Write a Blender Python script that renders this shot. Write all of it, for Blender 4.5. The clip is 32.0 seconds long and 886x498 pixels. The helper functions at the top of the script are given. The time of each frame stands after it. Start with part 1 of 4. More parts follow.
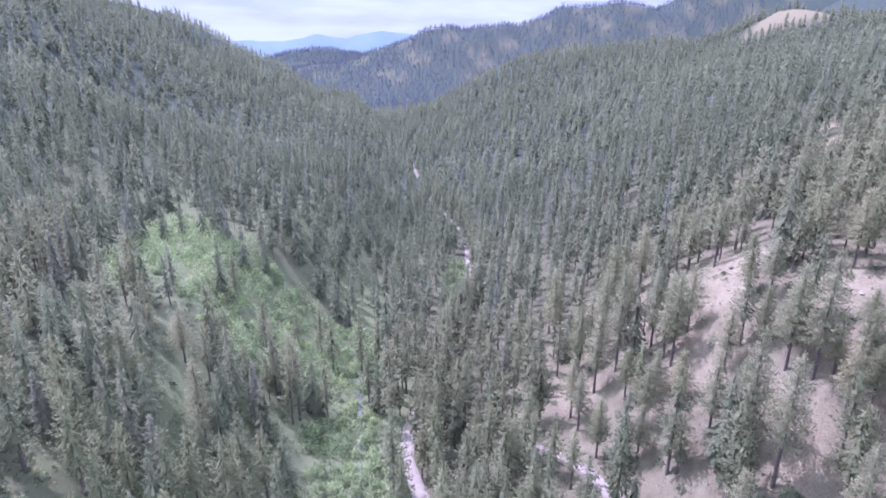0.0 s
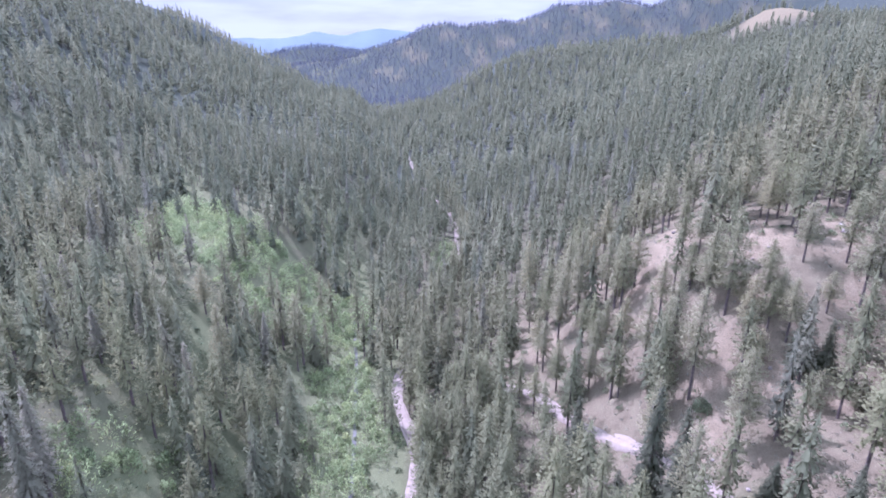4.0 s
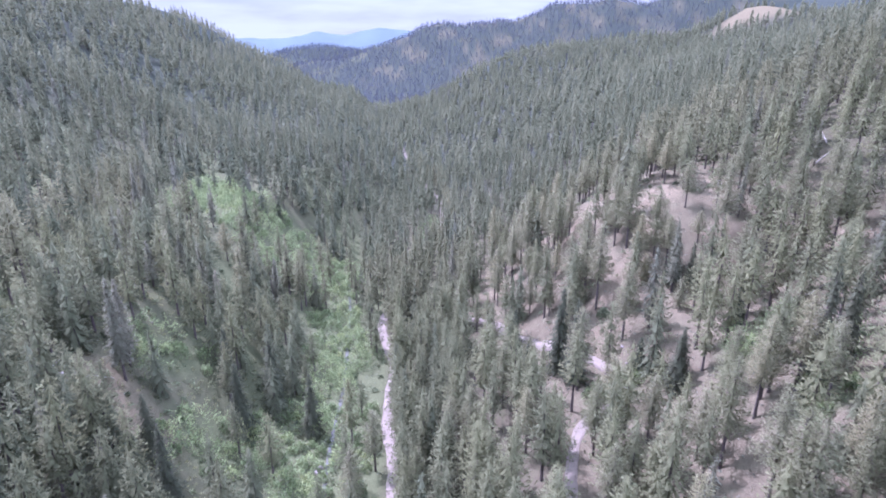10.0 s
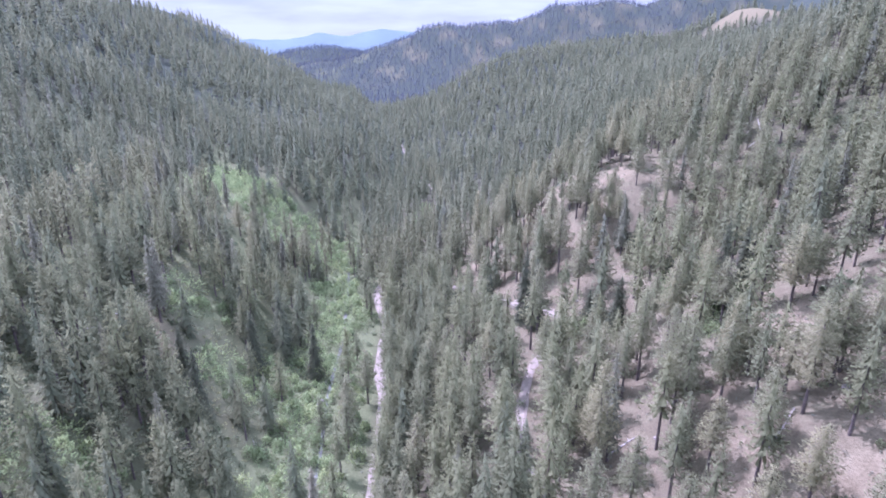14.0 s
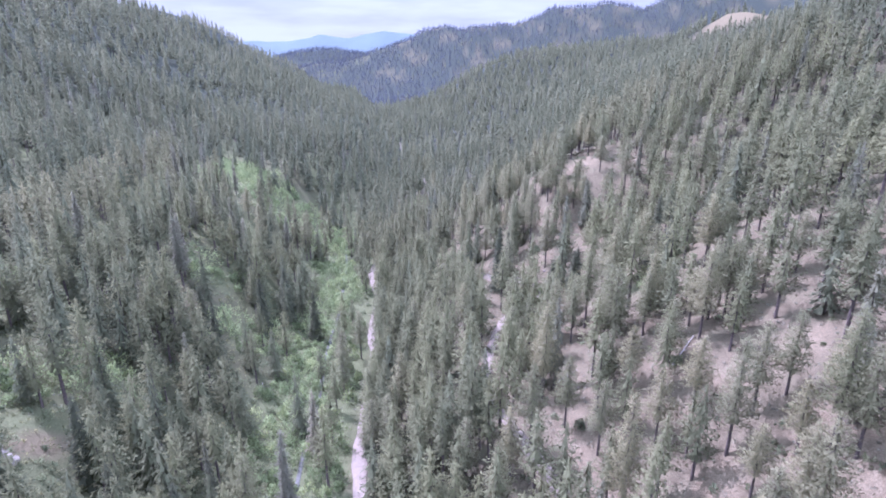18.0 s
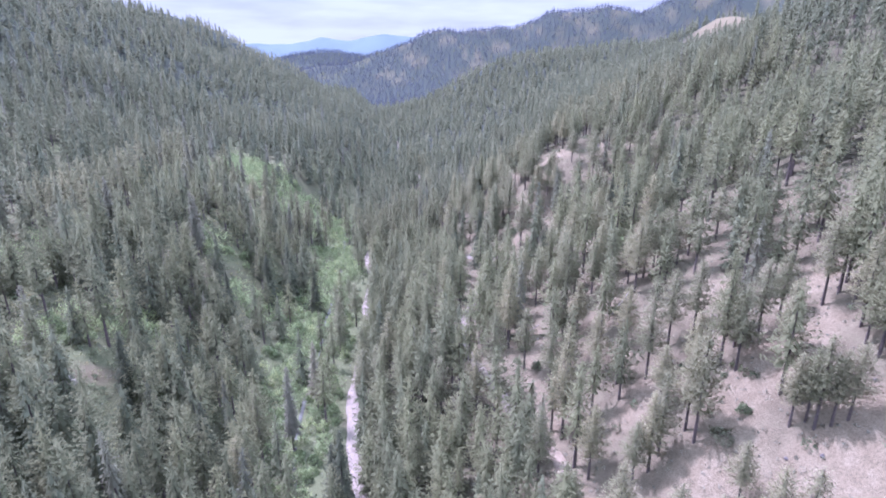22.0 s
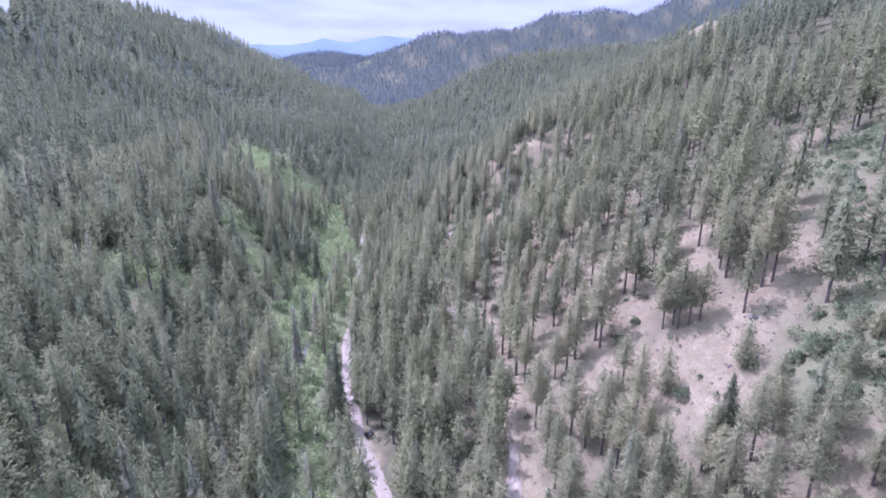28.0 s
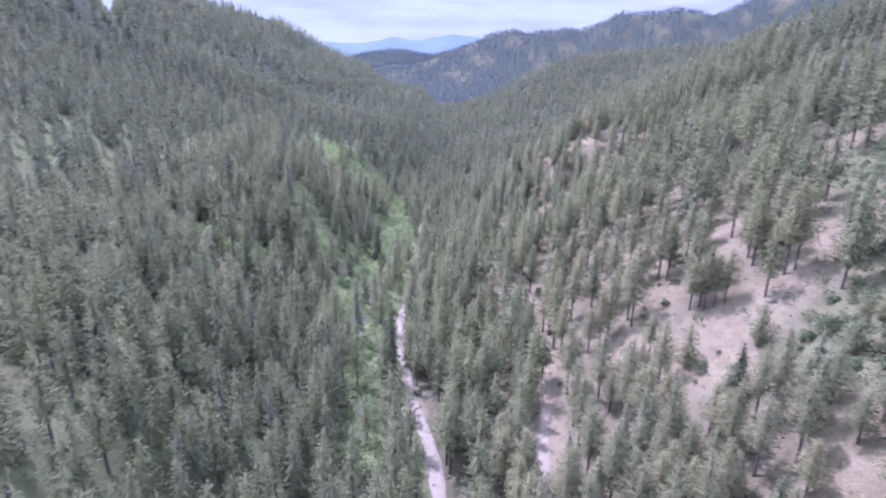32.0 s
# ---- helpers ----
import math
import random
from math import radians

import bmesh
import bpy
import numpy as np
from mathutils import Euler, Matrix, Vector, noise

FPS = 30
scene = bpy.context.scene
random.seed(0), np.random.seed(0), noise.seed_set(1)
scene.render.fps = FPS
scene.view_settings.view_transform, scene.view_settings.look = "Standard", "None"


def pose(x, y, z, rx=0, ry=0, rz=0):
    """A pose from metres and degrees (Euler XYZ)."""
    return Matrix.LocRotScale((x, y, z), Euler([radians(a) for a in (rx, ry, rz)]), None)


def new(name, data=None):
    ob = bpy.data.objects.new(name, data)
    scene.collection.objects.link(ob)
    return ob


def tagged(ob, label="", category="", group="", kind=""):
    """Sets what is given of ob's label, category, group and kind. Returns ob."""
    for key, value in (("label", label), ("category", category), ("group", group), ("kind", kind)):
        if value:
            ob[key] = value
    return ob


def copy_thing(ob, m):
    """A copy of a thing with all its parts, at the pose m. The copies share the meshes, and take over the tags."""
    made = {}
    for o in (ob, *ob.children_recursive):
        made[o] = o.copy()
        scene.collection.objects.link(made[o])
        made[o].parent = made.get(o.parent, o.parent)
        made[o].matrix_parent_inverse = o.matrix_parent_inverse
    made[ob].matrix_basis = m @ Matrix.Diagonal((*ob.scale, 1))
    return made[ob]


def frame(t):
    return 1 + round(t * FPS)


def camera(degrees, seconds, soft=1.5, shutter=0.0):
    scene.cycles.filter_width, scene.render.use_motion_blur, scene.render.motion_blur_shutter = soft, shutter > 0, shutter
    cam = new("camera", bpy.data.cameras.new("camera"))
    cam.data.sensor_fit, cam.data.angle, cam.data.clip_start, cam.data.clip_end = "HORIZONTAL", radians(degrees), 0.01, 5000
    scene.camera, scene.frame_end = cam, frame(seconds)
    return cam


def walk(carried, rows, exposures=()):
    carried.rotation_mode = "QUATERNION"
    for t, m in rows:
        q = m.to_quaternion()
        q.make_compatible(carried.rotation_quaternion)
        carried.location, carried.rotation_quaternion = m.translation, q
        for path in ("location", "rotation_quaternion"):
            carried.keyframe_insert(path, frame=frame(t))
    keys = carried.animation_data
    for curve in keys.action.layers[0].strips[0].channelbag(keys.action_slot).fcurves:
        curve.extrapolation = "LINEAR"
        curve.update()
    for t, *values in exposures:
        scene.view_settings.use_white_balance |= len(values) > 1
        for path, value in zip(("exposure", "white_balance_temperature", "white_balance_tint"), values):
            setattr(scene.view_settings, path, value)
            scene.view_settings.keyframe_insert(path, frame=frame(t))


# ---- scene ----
cam = camera(75.6, 32.0, soft=1.75, shutter=0.7)
PATH = [
    (0, pose(-14.44, 71.93, 77.37, 70.863, 0.108, -0.350)),
    (1, pose(-13.81, 67.14, 77.17, 70.866, 0.154, -0.403)),
    (2, pose(-13.08, 62.26, 77.02, 70.793, 0.109, -0.424)),
    (3, pose(-12.18, 57.21, 76.99, 70.722, 0.059, -0.433)),
    (3.5, pose(-11.70, 54.61, 76.99, 70.678, 0.053, -0.459)),
    (5.5, pose(-9.66, 43.51, 76.95, 70.600, 0.080, -0.481)),
    (6, pose(-9.08, 40.68, 76.86, 70.592, 0.085, -0.477)),
    (7, pose(-7.82, 35.03, 76.74, 70.589, 0.123, -0.462)),
    (8, pose(-6.39, 29.33, 76.73, 70.541, 0.228, -0.400)),
    (9, pose(-4.92, 23.47, 76.78, 70.530, 0.347, -0.371)),
    (10, pose(-3.51, 17.53, 76.81, 70.536, 0.440, -0.351)),
    (11, pose(-2.26, 11.55, 76.77, 70.569, 0.522, -0.244)),
    (12, pose(-1.11, 5.69, 76.68, 70.581, 0.469, -0.200)),
    (13, pose(-0.00, -0.00, 76.60, 70.600, 0.458, -0.161)),
    (14, pose(1.11, -5.66, 76.52, 70.635, 0.430, -0.135)),
    (14.5, pose(1.68, -8.45, 76.49, 70.658, 0.413, -0.114)),
    (16.5, pose(4.01, -19.51, 76.43, 70.784, 0.424, -0.047)),
    (17, pose(4.61, -22.18, 76.47, 70.785, 0.401, -0.045)),
    (18, pose(5.74, -27.43, 76.55, 70.829, 0.310, 0.010)),
    (19, pose(6.82, -32.72, 76.56, 70.888, 0.274, 0.029)),
    (20, pose(7.88, -37.98, 76.51, 70.988, 0.195, 0.057)),
    (21, pose(8.95, -43.11, 76.47, 71.056, 0.158, 0.078)),
    (22, pose(10.18, -48.33, 76.53, 71.087, 0.213, 0.095)),
    (23, pose(11.39, -53.55, 76.71, 71.099, 0.165, 0.148)),
    (24, pose(12.43, -58.70, 76.78, 71.112, 0.192, 0.161)),
    (25, pose(13.38, -63.81, 76.80, 71.132, 0.101, 0.134)),
    (25.5, pose(13.82, -66.31, 76.79, 71.145, 0.060, 0.154)),
    (27.5, pose(15.78, -75.93, 76.69, 71.225, -0.043, 0.181)),
    (28, pose(16.30, -78.52, 76.72, 71.227, -0.023, 0.201)),
    (29, pose(17.41, -83.75, 76.71, 71.231, -0.033, 0.221)),
    (30, pose(18.51, -88.37, 76.54, 71.125, -0.052, 0.185)),
    (30.5, pose(18.87, -90.00, 76.53, 71.092, -0.231, 0.183)),
    (31, pose(19.03, -91.12, 76.63, 71.051, -0.414, 0.555)),
    (31.5, pose(19.05, -91.88, 76.81, 71.097, -0.562, 2.699)),
    (32, pose(18.99, -92.48, 77.01, 71.088, -0.599, 6.603)),
]
walk(cam, PATH, exposures=[(0.0, 2.07, 5090, 53), (22.0, 2.07, 5090, 52.5), (25.0, 1.97, 5110, 52), (32.0, 1.97, 5110, 52)])

# ---- world and sun ----
SUN_EL, SUN_AZ = radians(62), radians(-53)      # from the left of the valley, a little ahead
world = bpy.data.worlds.new("sky")
scene.world = world
world.use_nodes = True
wn = world.node_tree
wn.nodes.clear()
w_out = wn.nodes.new("ShaderNodeOutputWorld")
w_bg = wn.nodes.new("ShaderNodeBackground")
w_sky = wn.nodes.new("ShaderNodeTexSky")
w_sky.sky_type, w_sky.sun_disc = "NISHITA", False
w_sky.sun_elevation, w_sky.sun_rotation = SUN_EL, SUN_AZ
w_sky.air_density, w_sky.dust_density, w_sky.altitude = 1.0, 2.5, 1200
w_map = wn.nodes.new("ShaderNodeTexCoord")
w_scale = wn.nodes.new("ShaderNodeMapping")
w_scale.inputs["Scale"].default_value = (1.0, 1.0, 6.0)
w_noise = wn.nodes.new("ShaderNodeTexNoise")
w_noise.inputs["Scale"].default_value, w_noise.inputs["Detail"].default_value = 6.0, 6.0
w_ramp = wn.nodes.new("ShaderNodeValToRGB")
w_ramp.color_ramp.elements[0].position, w_ramp.color_ramp.elements[1].position = 0.34, 0.6
w_ramp.color_ramp.elements[0].color = (0.62, 0.62, 0.62, 1)
w_mix = wn.nodes.new("ShaderNodeMix")
w_mix.data_type = "RGBA"
w_mix.inputs[7].default_value = (11.0, 12.9, 12.5, 1)
wn.links.new(w_map.outputs["Generated"], w_scale.inputs["Vector"])
wn.links.new(w_scale.outputs[0], w_noise.inputs["Vector"])
wn.links.new(w_noise.outputs["Fac"], w_ramp.inputs[0])
wn.links.new(w_ramp.outputs[0], w_mix.inputs[0])
wn.links.new(w_sky.outputs[0], w_mix.inputs[6])
w_sep = wn.nodes.new("ShaderNodeSeparateXYZ")
w_rise = wn.nodes.new("ShaderNodeMapRange")
for k, v in ((1, 0.13), (2, 0.6), (3, 0.196), (4, 1.3)):
    w_rise.inputs[k].default_value = v
w_mul = wn.nodes.new("ShaderNodeVectorMath")
w_mul.operation = "SCALE"
wn.links.new(w_map.outputs["Generated"], w_sep.inputs[0])
wn.links.new(w_sep.outputs[2], w_rise.inputs[0])
wn.links.new(w_mix.outputs[2], w_mul.inputs[0])
wn.links.new(w_rise.outputs[0], w_mul.inputs["Scale"])
wn.links.new(w_mul.outputs[0], w_bg.inputs[0])
w_bg.inputs[1].default_value = 0.092
wn.links.new(w_bg.outputs[0], w_out.inputs[0])

sun = new("sun", bpy.data.lights.new("sun", "SUN"))
sun.data.energy, sun.data.angle, sun.data.color = 3.6, radians(0.6), (1.0, 0.965, 0.91)
sun_way = Vector((math.cos(SUN_EL) * math.sin(SUN_AZ), math.cos(SUN_EL) * math.cos(SUN_AZ), math.sin(SUN_EL)))
sun.matrix_world = Matrix.Translation((0, 0, 400)) @ sun_way.to_track_quat("Z", "Y").to_matrix().to_4x4()


# ---- materials ----
def material(name, rough=0.9):
    m = bpy.data.materials.new(name)
    m.use_nodes = True
    b = m.node_tree.nodes["Principled BSDF"]
    b.inputs["Roughness"].default_value = rough
    b.inputs["Specular IOR Level"].default_value = 0.2
    return m, m.node_tree, b


def tex_noise(nt, scale, detail=5.0, rough=0.6):
    tc = nt.nodes.new("ShaderNodeTexCoord")
    n = nt.nodes.new("ShaderNodeTexNoise")
    n.inputs["Scale"].default_value, n.inputs["Detail"].default_value, n.inputs["Roughness"].default_value = scale, detail, rough
    nt.links.new(tc.outputs["Object"], n.inputs["Vector"])
    return n.outputs["Fac"]


def ramp(nt, fac, stops):
    r = nt.nodes.new("ShaderNodeValToRGB")
    e = r.color_ramp.elements
    while len(e) < len(stops):
        e.new(0.5)
    for k, (p, c) in zip(e, stops):
        k.position, k.color = p, (*c, 1)
    nt.links.new(fac, r.inputs[0])
    return r.outputs[0]


def blend(nt, fac, a, b, mode="MIX"):
    m = nt.nodes.new("ShaderNodeMix")
    m.data_type, m.blend_type = "RGBA", mode
    for sock, v in ((m.inputs[0], fac), (m.inputs[6], a), (m.inputs[7], b)):
        if isinstance(v, (int, float)):
            sock.default_value = v
        elif isinstance(v, tuple):
            sock.default_value = (*v, 1)
        else:
            nt.links.new(v, sock)
    return m.outputs[2]


def bump(nt, b, height, strength, dist):
    n = nt.nodes.new("ShaderNodeBump")
    n.inputs["Strength"].default_value, n.inputs["Distance"].default_value = strength, dist
    nt.links.new(height, n.inputs["Height"])
    nt.links.new(n.outputs[0], b.inputs["Normal"])


def attribute(nt, name):
    a = nt.nodes.new("ShaderNodeAttribute")
    a.attribute_name = name
    return a.outputs["Fac"]


def ground_material():
    m, nt, b = material("ground_earth", 1.0)
    b.inputs["Specular IOR Level"].default_value = 0.0
    big, mid, fine = tex_noise(nt, 0.011, 6), tex_noise(nt, 0.35, 6, 0.7), tex_noise(nt, 3.4, 6, 0.75)
    duff = ramp(nt, mid, [(0.3, (0.036, 0.036, 0.023)), (0.5, (0.06, 0.056, 0.037)), (0.68, (0.052, 0.06, 0.03))])
    soil = ramp(nt, mid, [(0.3, (0.102, 0.084, 0.056)), (0.5, (0.127, 0.107, 0.072)), (0.7, (0.157, 0.135, 0.094))])
    grit = ramp(nt, fine, [(0.32, (0.5, 0.5, 0.46)), (0.48, (0.9, 0.9, 0.88)), (0.66, (1.14, 1.12, 1.11))])
    soil = blend(nt, 1.0, soil, grit, "MULTIPLY")
    grass = ramp(nt, fine, [(0.3, (0.045, 0.053, 0.026)), (0.55, (0.075, 0.084, 0.044)), (0.75, (0.11, 0.114, 0.066))])
    dry = ramp(nt, fine, [(0.3, (0.066, 0.058, 0.036)), (0.6, (0.1, 0.086, 0.055))])
    bare, lush, straw = attribute(nt, "bare"), attribute(nt, "lush"), attribute(nt, "straw")
    col = blend(nt, bare, duff, soil)
    col = blend(nt, lush, col, grass)
    col = blend(nt, straw, col, dry)
    # Dark forest floor; shade in the gaps between far trees is painted into it.
    gap_shade = ramp(nt, mid, [(0.35, (0.026, 0.032, 0.028)), (0.65, (0.036, 0.043, 0.036))])
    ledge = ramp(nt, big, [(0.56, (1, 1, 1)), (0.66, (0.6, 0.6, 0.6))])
    col = blend(nt, blend(nt, 1.0, attribute(nt, "woods_shade"), ledge, "MULTIPLY"), col, gap_shade)
    nt.links.new(col, b.inputs["Base Color"])
    bump(nt, b, fine, 0.6, 0.35)
    return m


def leaf_material(name, dark, mid, light):
    m, nt, b = material(name, 0.85)
    b.inputs["Specular IOR Level"].default_value = 0.06
    n1 = tex_noise(nt, 0.9, 3)
    info = nt.nodes.new("ShaderNodeObjectInfo")
    geo = nt.nodes.new("ShaderNodeNewGeometry")
    col = ramp(nt, geo.outputs["Random Per Island"], [(0.0, dark), (0.5, mid), (1.0, light)])
    own = ramp(nt, info.outputs["Random"], [(0.0, (0.80, 0.83, 0.76)), (0.5, (1, 1, 1)), (1.0, (1.2, 1.14, 1.08))])
    # Tone scales the needle colour; it varies by tree and carries painted shading.
    each = ramp(nt, attribute(nt, "tone"), [(0.0, (0.64, 0.68, 0.66)), (0.5, (1, 1, 1)), (0.85, (1.2, 1.17, 1.1)), (1.0, (1.32, 1.18, 1.1))])
    patch = ramp(nt, n1, [(0.3, (0.85, 0.85, 0.85)), (0.7, (1.12, 1.12, 1.12))])
    for k in (own, each, patch):
        col = blend(nt, 1.0, col, k, "MULTIPLY")
    nt.links.new(col, b.inputs["Base Color"])
    t = nt.nodes.new("ShaderNodeBsdfTranslucent")
    mx = nt.nodes.new("ShaderNodeMixShader")
    mx.inputs[0].default_value = 0.5
    nt.links.new(col, t.inputs[0])
    nt.links.new(b.outputs[0], mx.inputs[1])
    nt.links.new(t.outputs[0], mx.inputs[2])
    nt.links.new(mx.outputs[0], nt.nodes["Material Output"].inputs[0])
    return m


def plain(name, stops, scale, rough=0.9, bumpy=0.4, dist=0.05, metal=0.0):
    m, nt, b = material(name, rough)
    f = tex_noise(nt, scale, 6, 0.7)
    nt.links.new(ramp(nt, f, stops), b.inputs["Base Color"])
    b.inputs["Metallic"].default_value = metal
    bump(nt, b, f, bumpy, dist)
    return m


M_GROUND = ground_material()
M_PINE = leaf_material("pine_needles", (0.125, 0.130, 0.079), (0.140, 0.145, 0.088), (0.153, 0.159, 0.097))
M_FIR = leaf_material("fir_needles", (0.108, 0.119, 0.076), (0.122, 0.132, 0.087), (0.134, 0.146, 0.095))
M_DRAB = leaf_material("sparse_needles", (0.12, 0.122, 0.09), (0.14, 0.143, 0.106), (0.162, 0.165, 0.124))
M_DARKFIR = leaf_material("dark_fir_needles", (0.05, 0.058, 0.038), (0.06, 0.069, 0.045), (0.07, 0.08, 0.052))
# Bluish needles: haze over the far hills is put into the base colour.
M_HAZE_BLUE = leaf_material("haze_blue_needles", (0.066, 0.076, 0.095), (0.077, 0.088, 0.109), (0.088, 0.100, 0.123))
M_SHRUB = leaf_material("shrub_leaves", (0.107, 0.147, 0.068), (0.144, 0.191, 0.091), (0.181, 0.235, 0.116))
M_GRASS = leaf_material("grass_blades", (0.110, 0.125, 0.059), (0.145, 0.155, 0.077), (0.185, 0.180, 0.104))
M_SAGE = leaf_material("sage_leaves", (0.10, 0.105, 0.08), (0.145, 0.15, 0.115), (0.19, 0.19, 0.145))
M_SCRUB = leaf_material("scrub_leaves", (0.082, 0.102, 0.056), (0.108, 0.132, 0.074), (0.135, 0.161, 0.094))
M_BARK = plain("pine_bark", [(0.3, (0.035, 0.03, 0.027)), (0.55, (0.07, 0.057, 0.05)), (0.75, (0.12, 0.092, 0.078))], 3.0, 0.95, 0.8, 0.1)
M_ROAD = plain("road_gravel", [(0.3, (0.112, 0.094, 0.074)), (0.5, (0.135, 0.115, 0.091)), (0.7, (0.158, 0.136, 0.109))], 0.9, 0.95, 0.5, 0.06)
M_SOIL = plain("worn_soil", [(0.3, (0.112, 0.090, 0.061)), (0.5, (0.138, 0.113, 0.078)), (0.7, (0.165, 0.138, 0.097))], 1.6, 0.95, 0.4, 0.05)
M_WOOD = plain("bleached_wood", [(0.3, (0.14, 0.13, 0.115)), (0.7, (0.29, 0.27, 0.245))], 4.0, 0.9, 0.5, 0.03)
M_ROCK = plain("grey_rock", [(0.3, (0.09, 0.08, 0.07)), (0.55, (0.17, 0.152, 0.135)), (0.75, (0.26, 0.235, 0.21))], 1.6, 0.95, 0.9, 0.12)
M_DARKROCK = plain("dark_rock", [(0.3, (0.03, 0.028, 0.026)), (0.7, (0.10, 0.09, 0.082))], 2.5, 0.95, 0.8, 0.08)
M_BLACK = plain("black_plastic", [(0.3, (0.012, 0.012, 0.013)), (0.7, (0.03, 0.03, 0.032))], 6.0, 0.45, 0.1, 0.01)
M_WHITE = plain("white_plastic", [(0.3, (0.5, 0.5, 0.5)), (0.7, (0.6, 0.6, 0.6))], 6.0, 0.4, 0.1, 0.01)
M_WATER = plain("creek_water", [(0.35, (0.03, 0.032, 0.026)), (0.7, (0.09, 0.092, 0.08))], 1.5, 0.4, 0.5, 0.08)
# The blue of the range is distance haze, painted as its base colour.
M_FAR_HAZE = plain("far_mountain_haze", [(0.35, (0.038, 0.057, 0.066)), (0.6, (0.045, 0.066, 0.074))], 0.004, 1.0, 0.2, 5.0)


# ---- the lie of the land ----
def ease(v, a, b):
    t = np.clip((v - a) / (b - a), 0, 1)
    return t * t * (3 - 2 * t)


ROAD_Y = [-140, -60, 5, 20, 30, 53, 72, 90, 110, 126, 138, 148, 158, 166, 175, 184, 215, 262, 340, 406, 600, 1200, 1600]
ROAD_X = [40, 22, 6, -0.8, -3.7, -9.4, -12.4, -12.5, -13, -16, -16.5, -15.5, -17.5, -20.2, -22.2, -21.2, -14, -2, -3, -19, -46, -110, -200]
CREEK_X = [10, 4, -8, -13, -16, -22, -24, -24.5, -27, -28, -28, -29, -30, -31, -32, -33, -38, -30, -18, -30, -56, -130, -230]


def road_x(y):
    return np.interp(y, ROAD_Y, ROAD_X)


def creek_x(y):
    return np.interp(y, ROAD_Y, CREEK_X)


def floor_z(y):
    return np.interp(y, [-140, 24, 45, 110, 200, 600, 830, 1150, 1500, 1750, 5000], [3, 0, -2.5, -3.5, -4, -12, -16, -46, -46, -24, -24])


def lumps(x, y):
    return (np.sin(x * 0.071 + 1.3) * np.sin(y * 0.059 + 0.4) * 1.1 + np.sin(x * 0.163 + y * 0.11) * 0.45
            + np.sin(x * 0.021 - y * 0.017) * 2.0)


def height(x, y):
    x, y = np.asarray(x, float), np.asarray(y, float)
    q = 1 + 1.25 * ease(y, 210, 620)
    d = np.maximum(x - road_x(y) - 2.5, 0)
    r = np.interp(d / q, [0, 20, 34, 44, 55, 64, 100, 160, 260, 420, 900], [0, 6.5, 11.5, 20, 30, 36, 57, 84, 118, 160, 240])
    shelf = np.interp(d, [0, 5, 20, 36, 44, 54, 66], [0, 2.5, 15.5, 17.5, 21, 30.5, 37.5])
    on = ease(y, 40, 60) * (1 - ease(y, 112, 138)) * (1 - ease(d, 56, 66))
    r = r * (1 - on) + shelf * on
    wide = np.where(y < 128, 24, 13)
    r = r - np.clip(0.3 * (d - 36), 0, 11) * np.exp(-((y - 128) / wide) ** 2) * (1 - ease(d, 130, 220))
    r = r * (1 - 0.85 * ease(y, 950, 1450))
    e = np.maximum(creek_x(y) - 2.5 - x, 0)
    l = np.interp(e, [0, 8, 17, 26, 36, 50, 90, 120, 225, 257, 300, 360, 450, 900], [0, 1.6, 8, 17, 26, 29, 35, 45, 86, 108, 130, 150, 140, 60])
    draw = 0.08 * np.clip(e - 20, 0, 60) * np.exp(-((y - 225 + 0.25 * (x + 40)) / 26) ** 2)
    notch = 40 * np.exp(-((x / (np.maximum(y, 0) + 60) + 0.71) / 0.022) ** 2) * ease(e, 200, 340)
    hollow = 0.42 * np.exp(-((y - 445) / 75) ** 2) * ease(e, 30, 80) * (1 - ease(e, 170, 240))
    l = (l * (1 - hollow) - draw - notch + 29 * ease(e, 60, 170) * ease(y, 760, 1050)) * (1 - ease(y, 1050, 1450))
    z = floor_z(y) + r + l + lumps(x, y) * np.clip((d + e) / 40, 0, 1)
    # the knob above the road cut, the crest of the right slope, the bald hill and the forested hill behind it
    z = z + 12 * np.exp(-((x - 46) / 24) ** 2 - ((y - 153) / 30) ** 2) - 8 * np.exp(-((x - 75) / 60) ** 2 - ((y - 440) / 80) ** 2)
    z = z + 46 * np.exp(-((x - 130) / 140) ** 2 - ((y - 1010) / 150) ** 2) + 16 * np.exp(-((x - 300) / 60) ** 2 - ((y - 960) / 90) ** 2)
    z = z + 36 * np.exp(-((x - 400) / 62) ** 2 - ((y - 800) / 75) ** 2) + 70 * np.exp(-((x - 640) / 120) ** 2 - ((y - 960) / 120) ** 2)
    # hills that close the valley
    rough = 1 + 0.07 * np.sin(x * 0.013 + y * 0.004) + 0.035 * np.sin(x * 0.031 - y * 0.011) + 0.015 * np.sin(x * 0.071)
    crest = np.interp(x, [-800, -350, -130, 33, 215, 395, 560, 900, 1600, 3000], [0, 66, 130, 157, 174, 200, 215, 260, 320, 200])
    z = z + crest * rough * np.exp(-((y - 2080) / 320) ** 2)
    z = z + 112 * rough * np.exp(-((x + 560) / 330) ** 2 - ((y - 2900) / 260) ** 2)
    return z


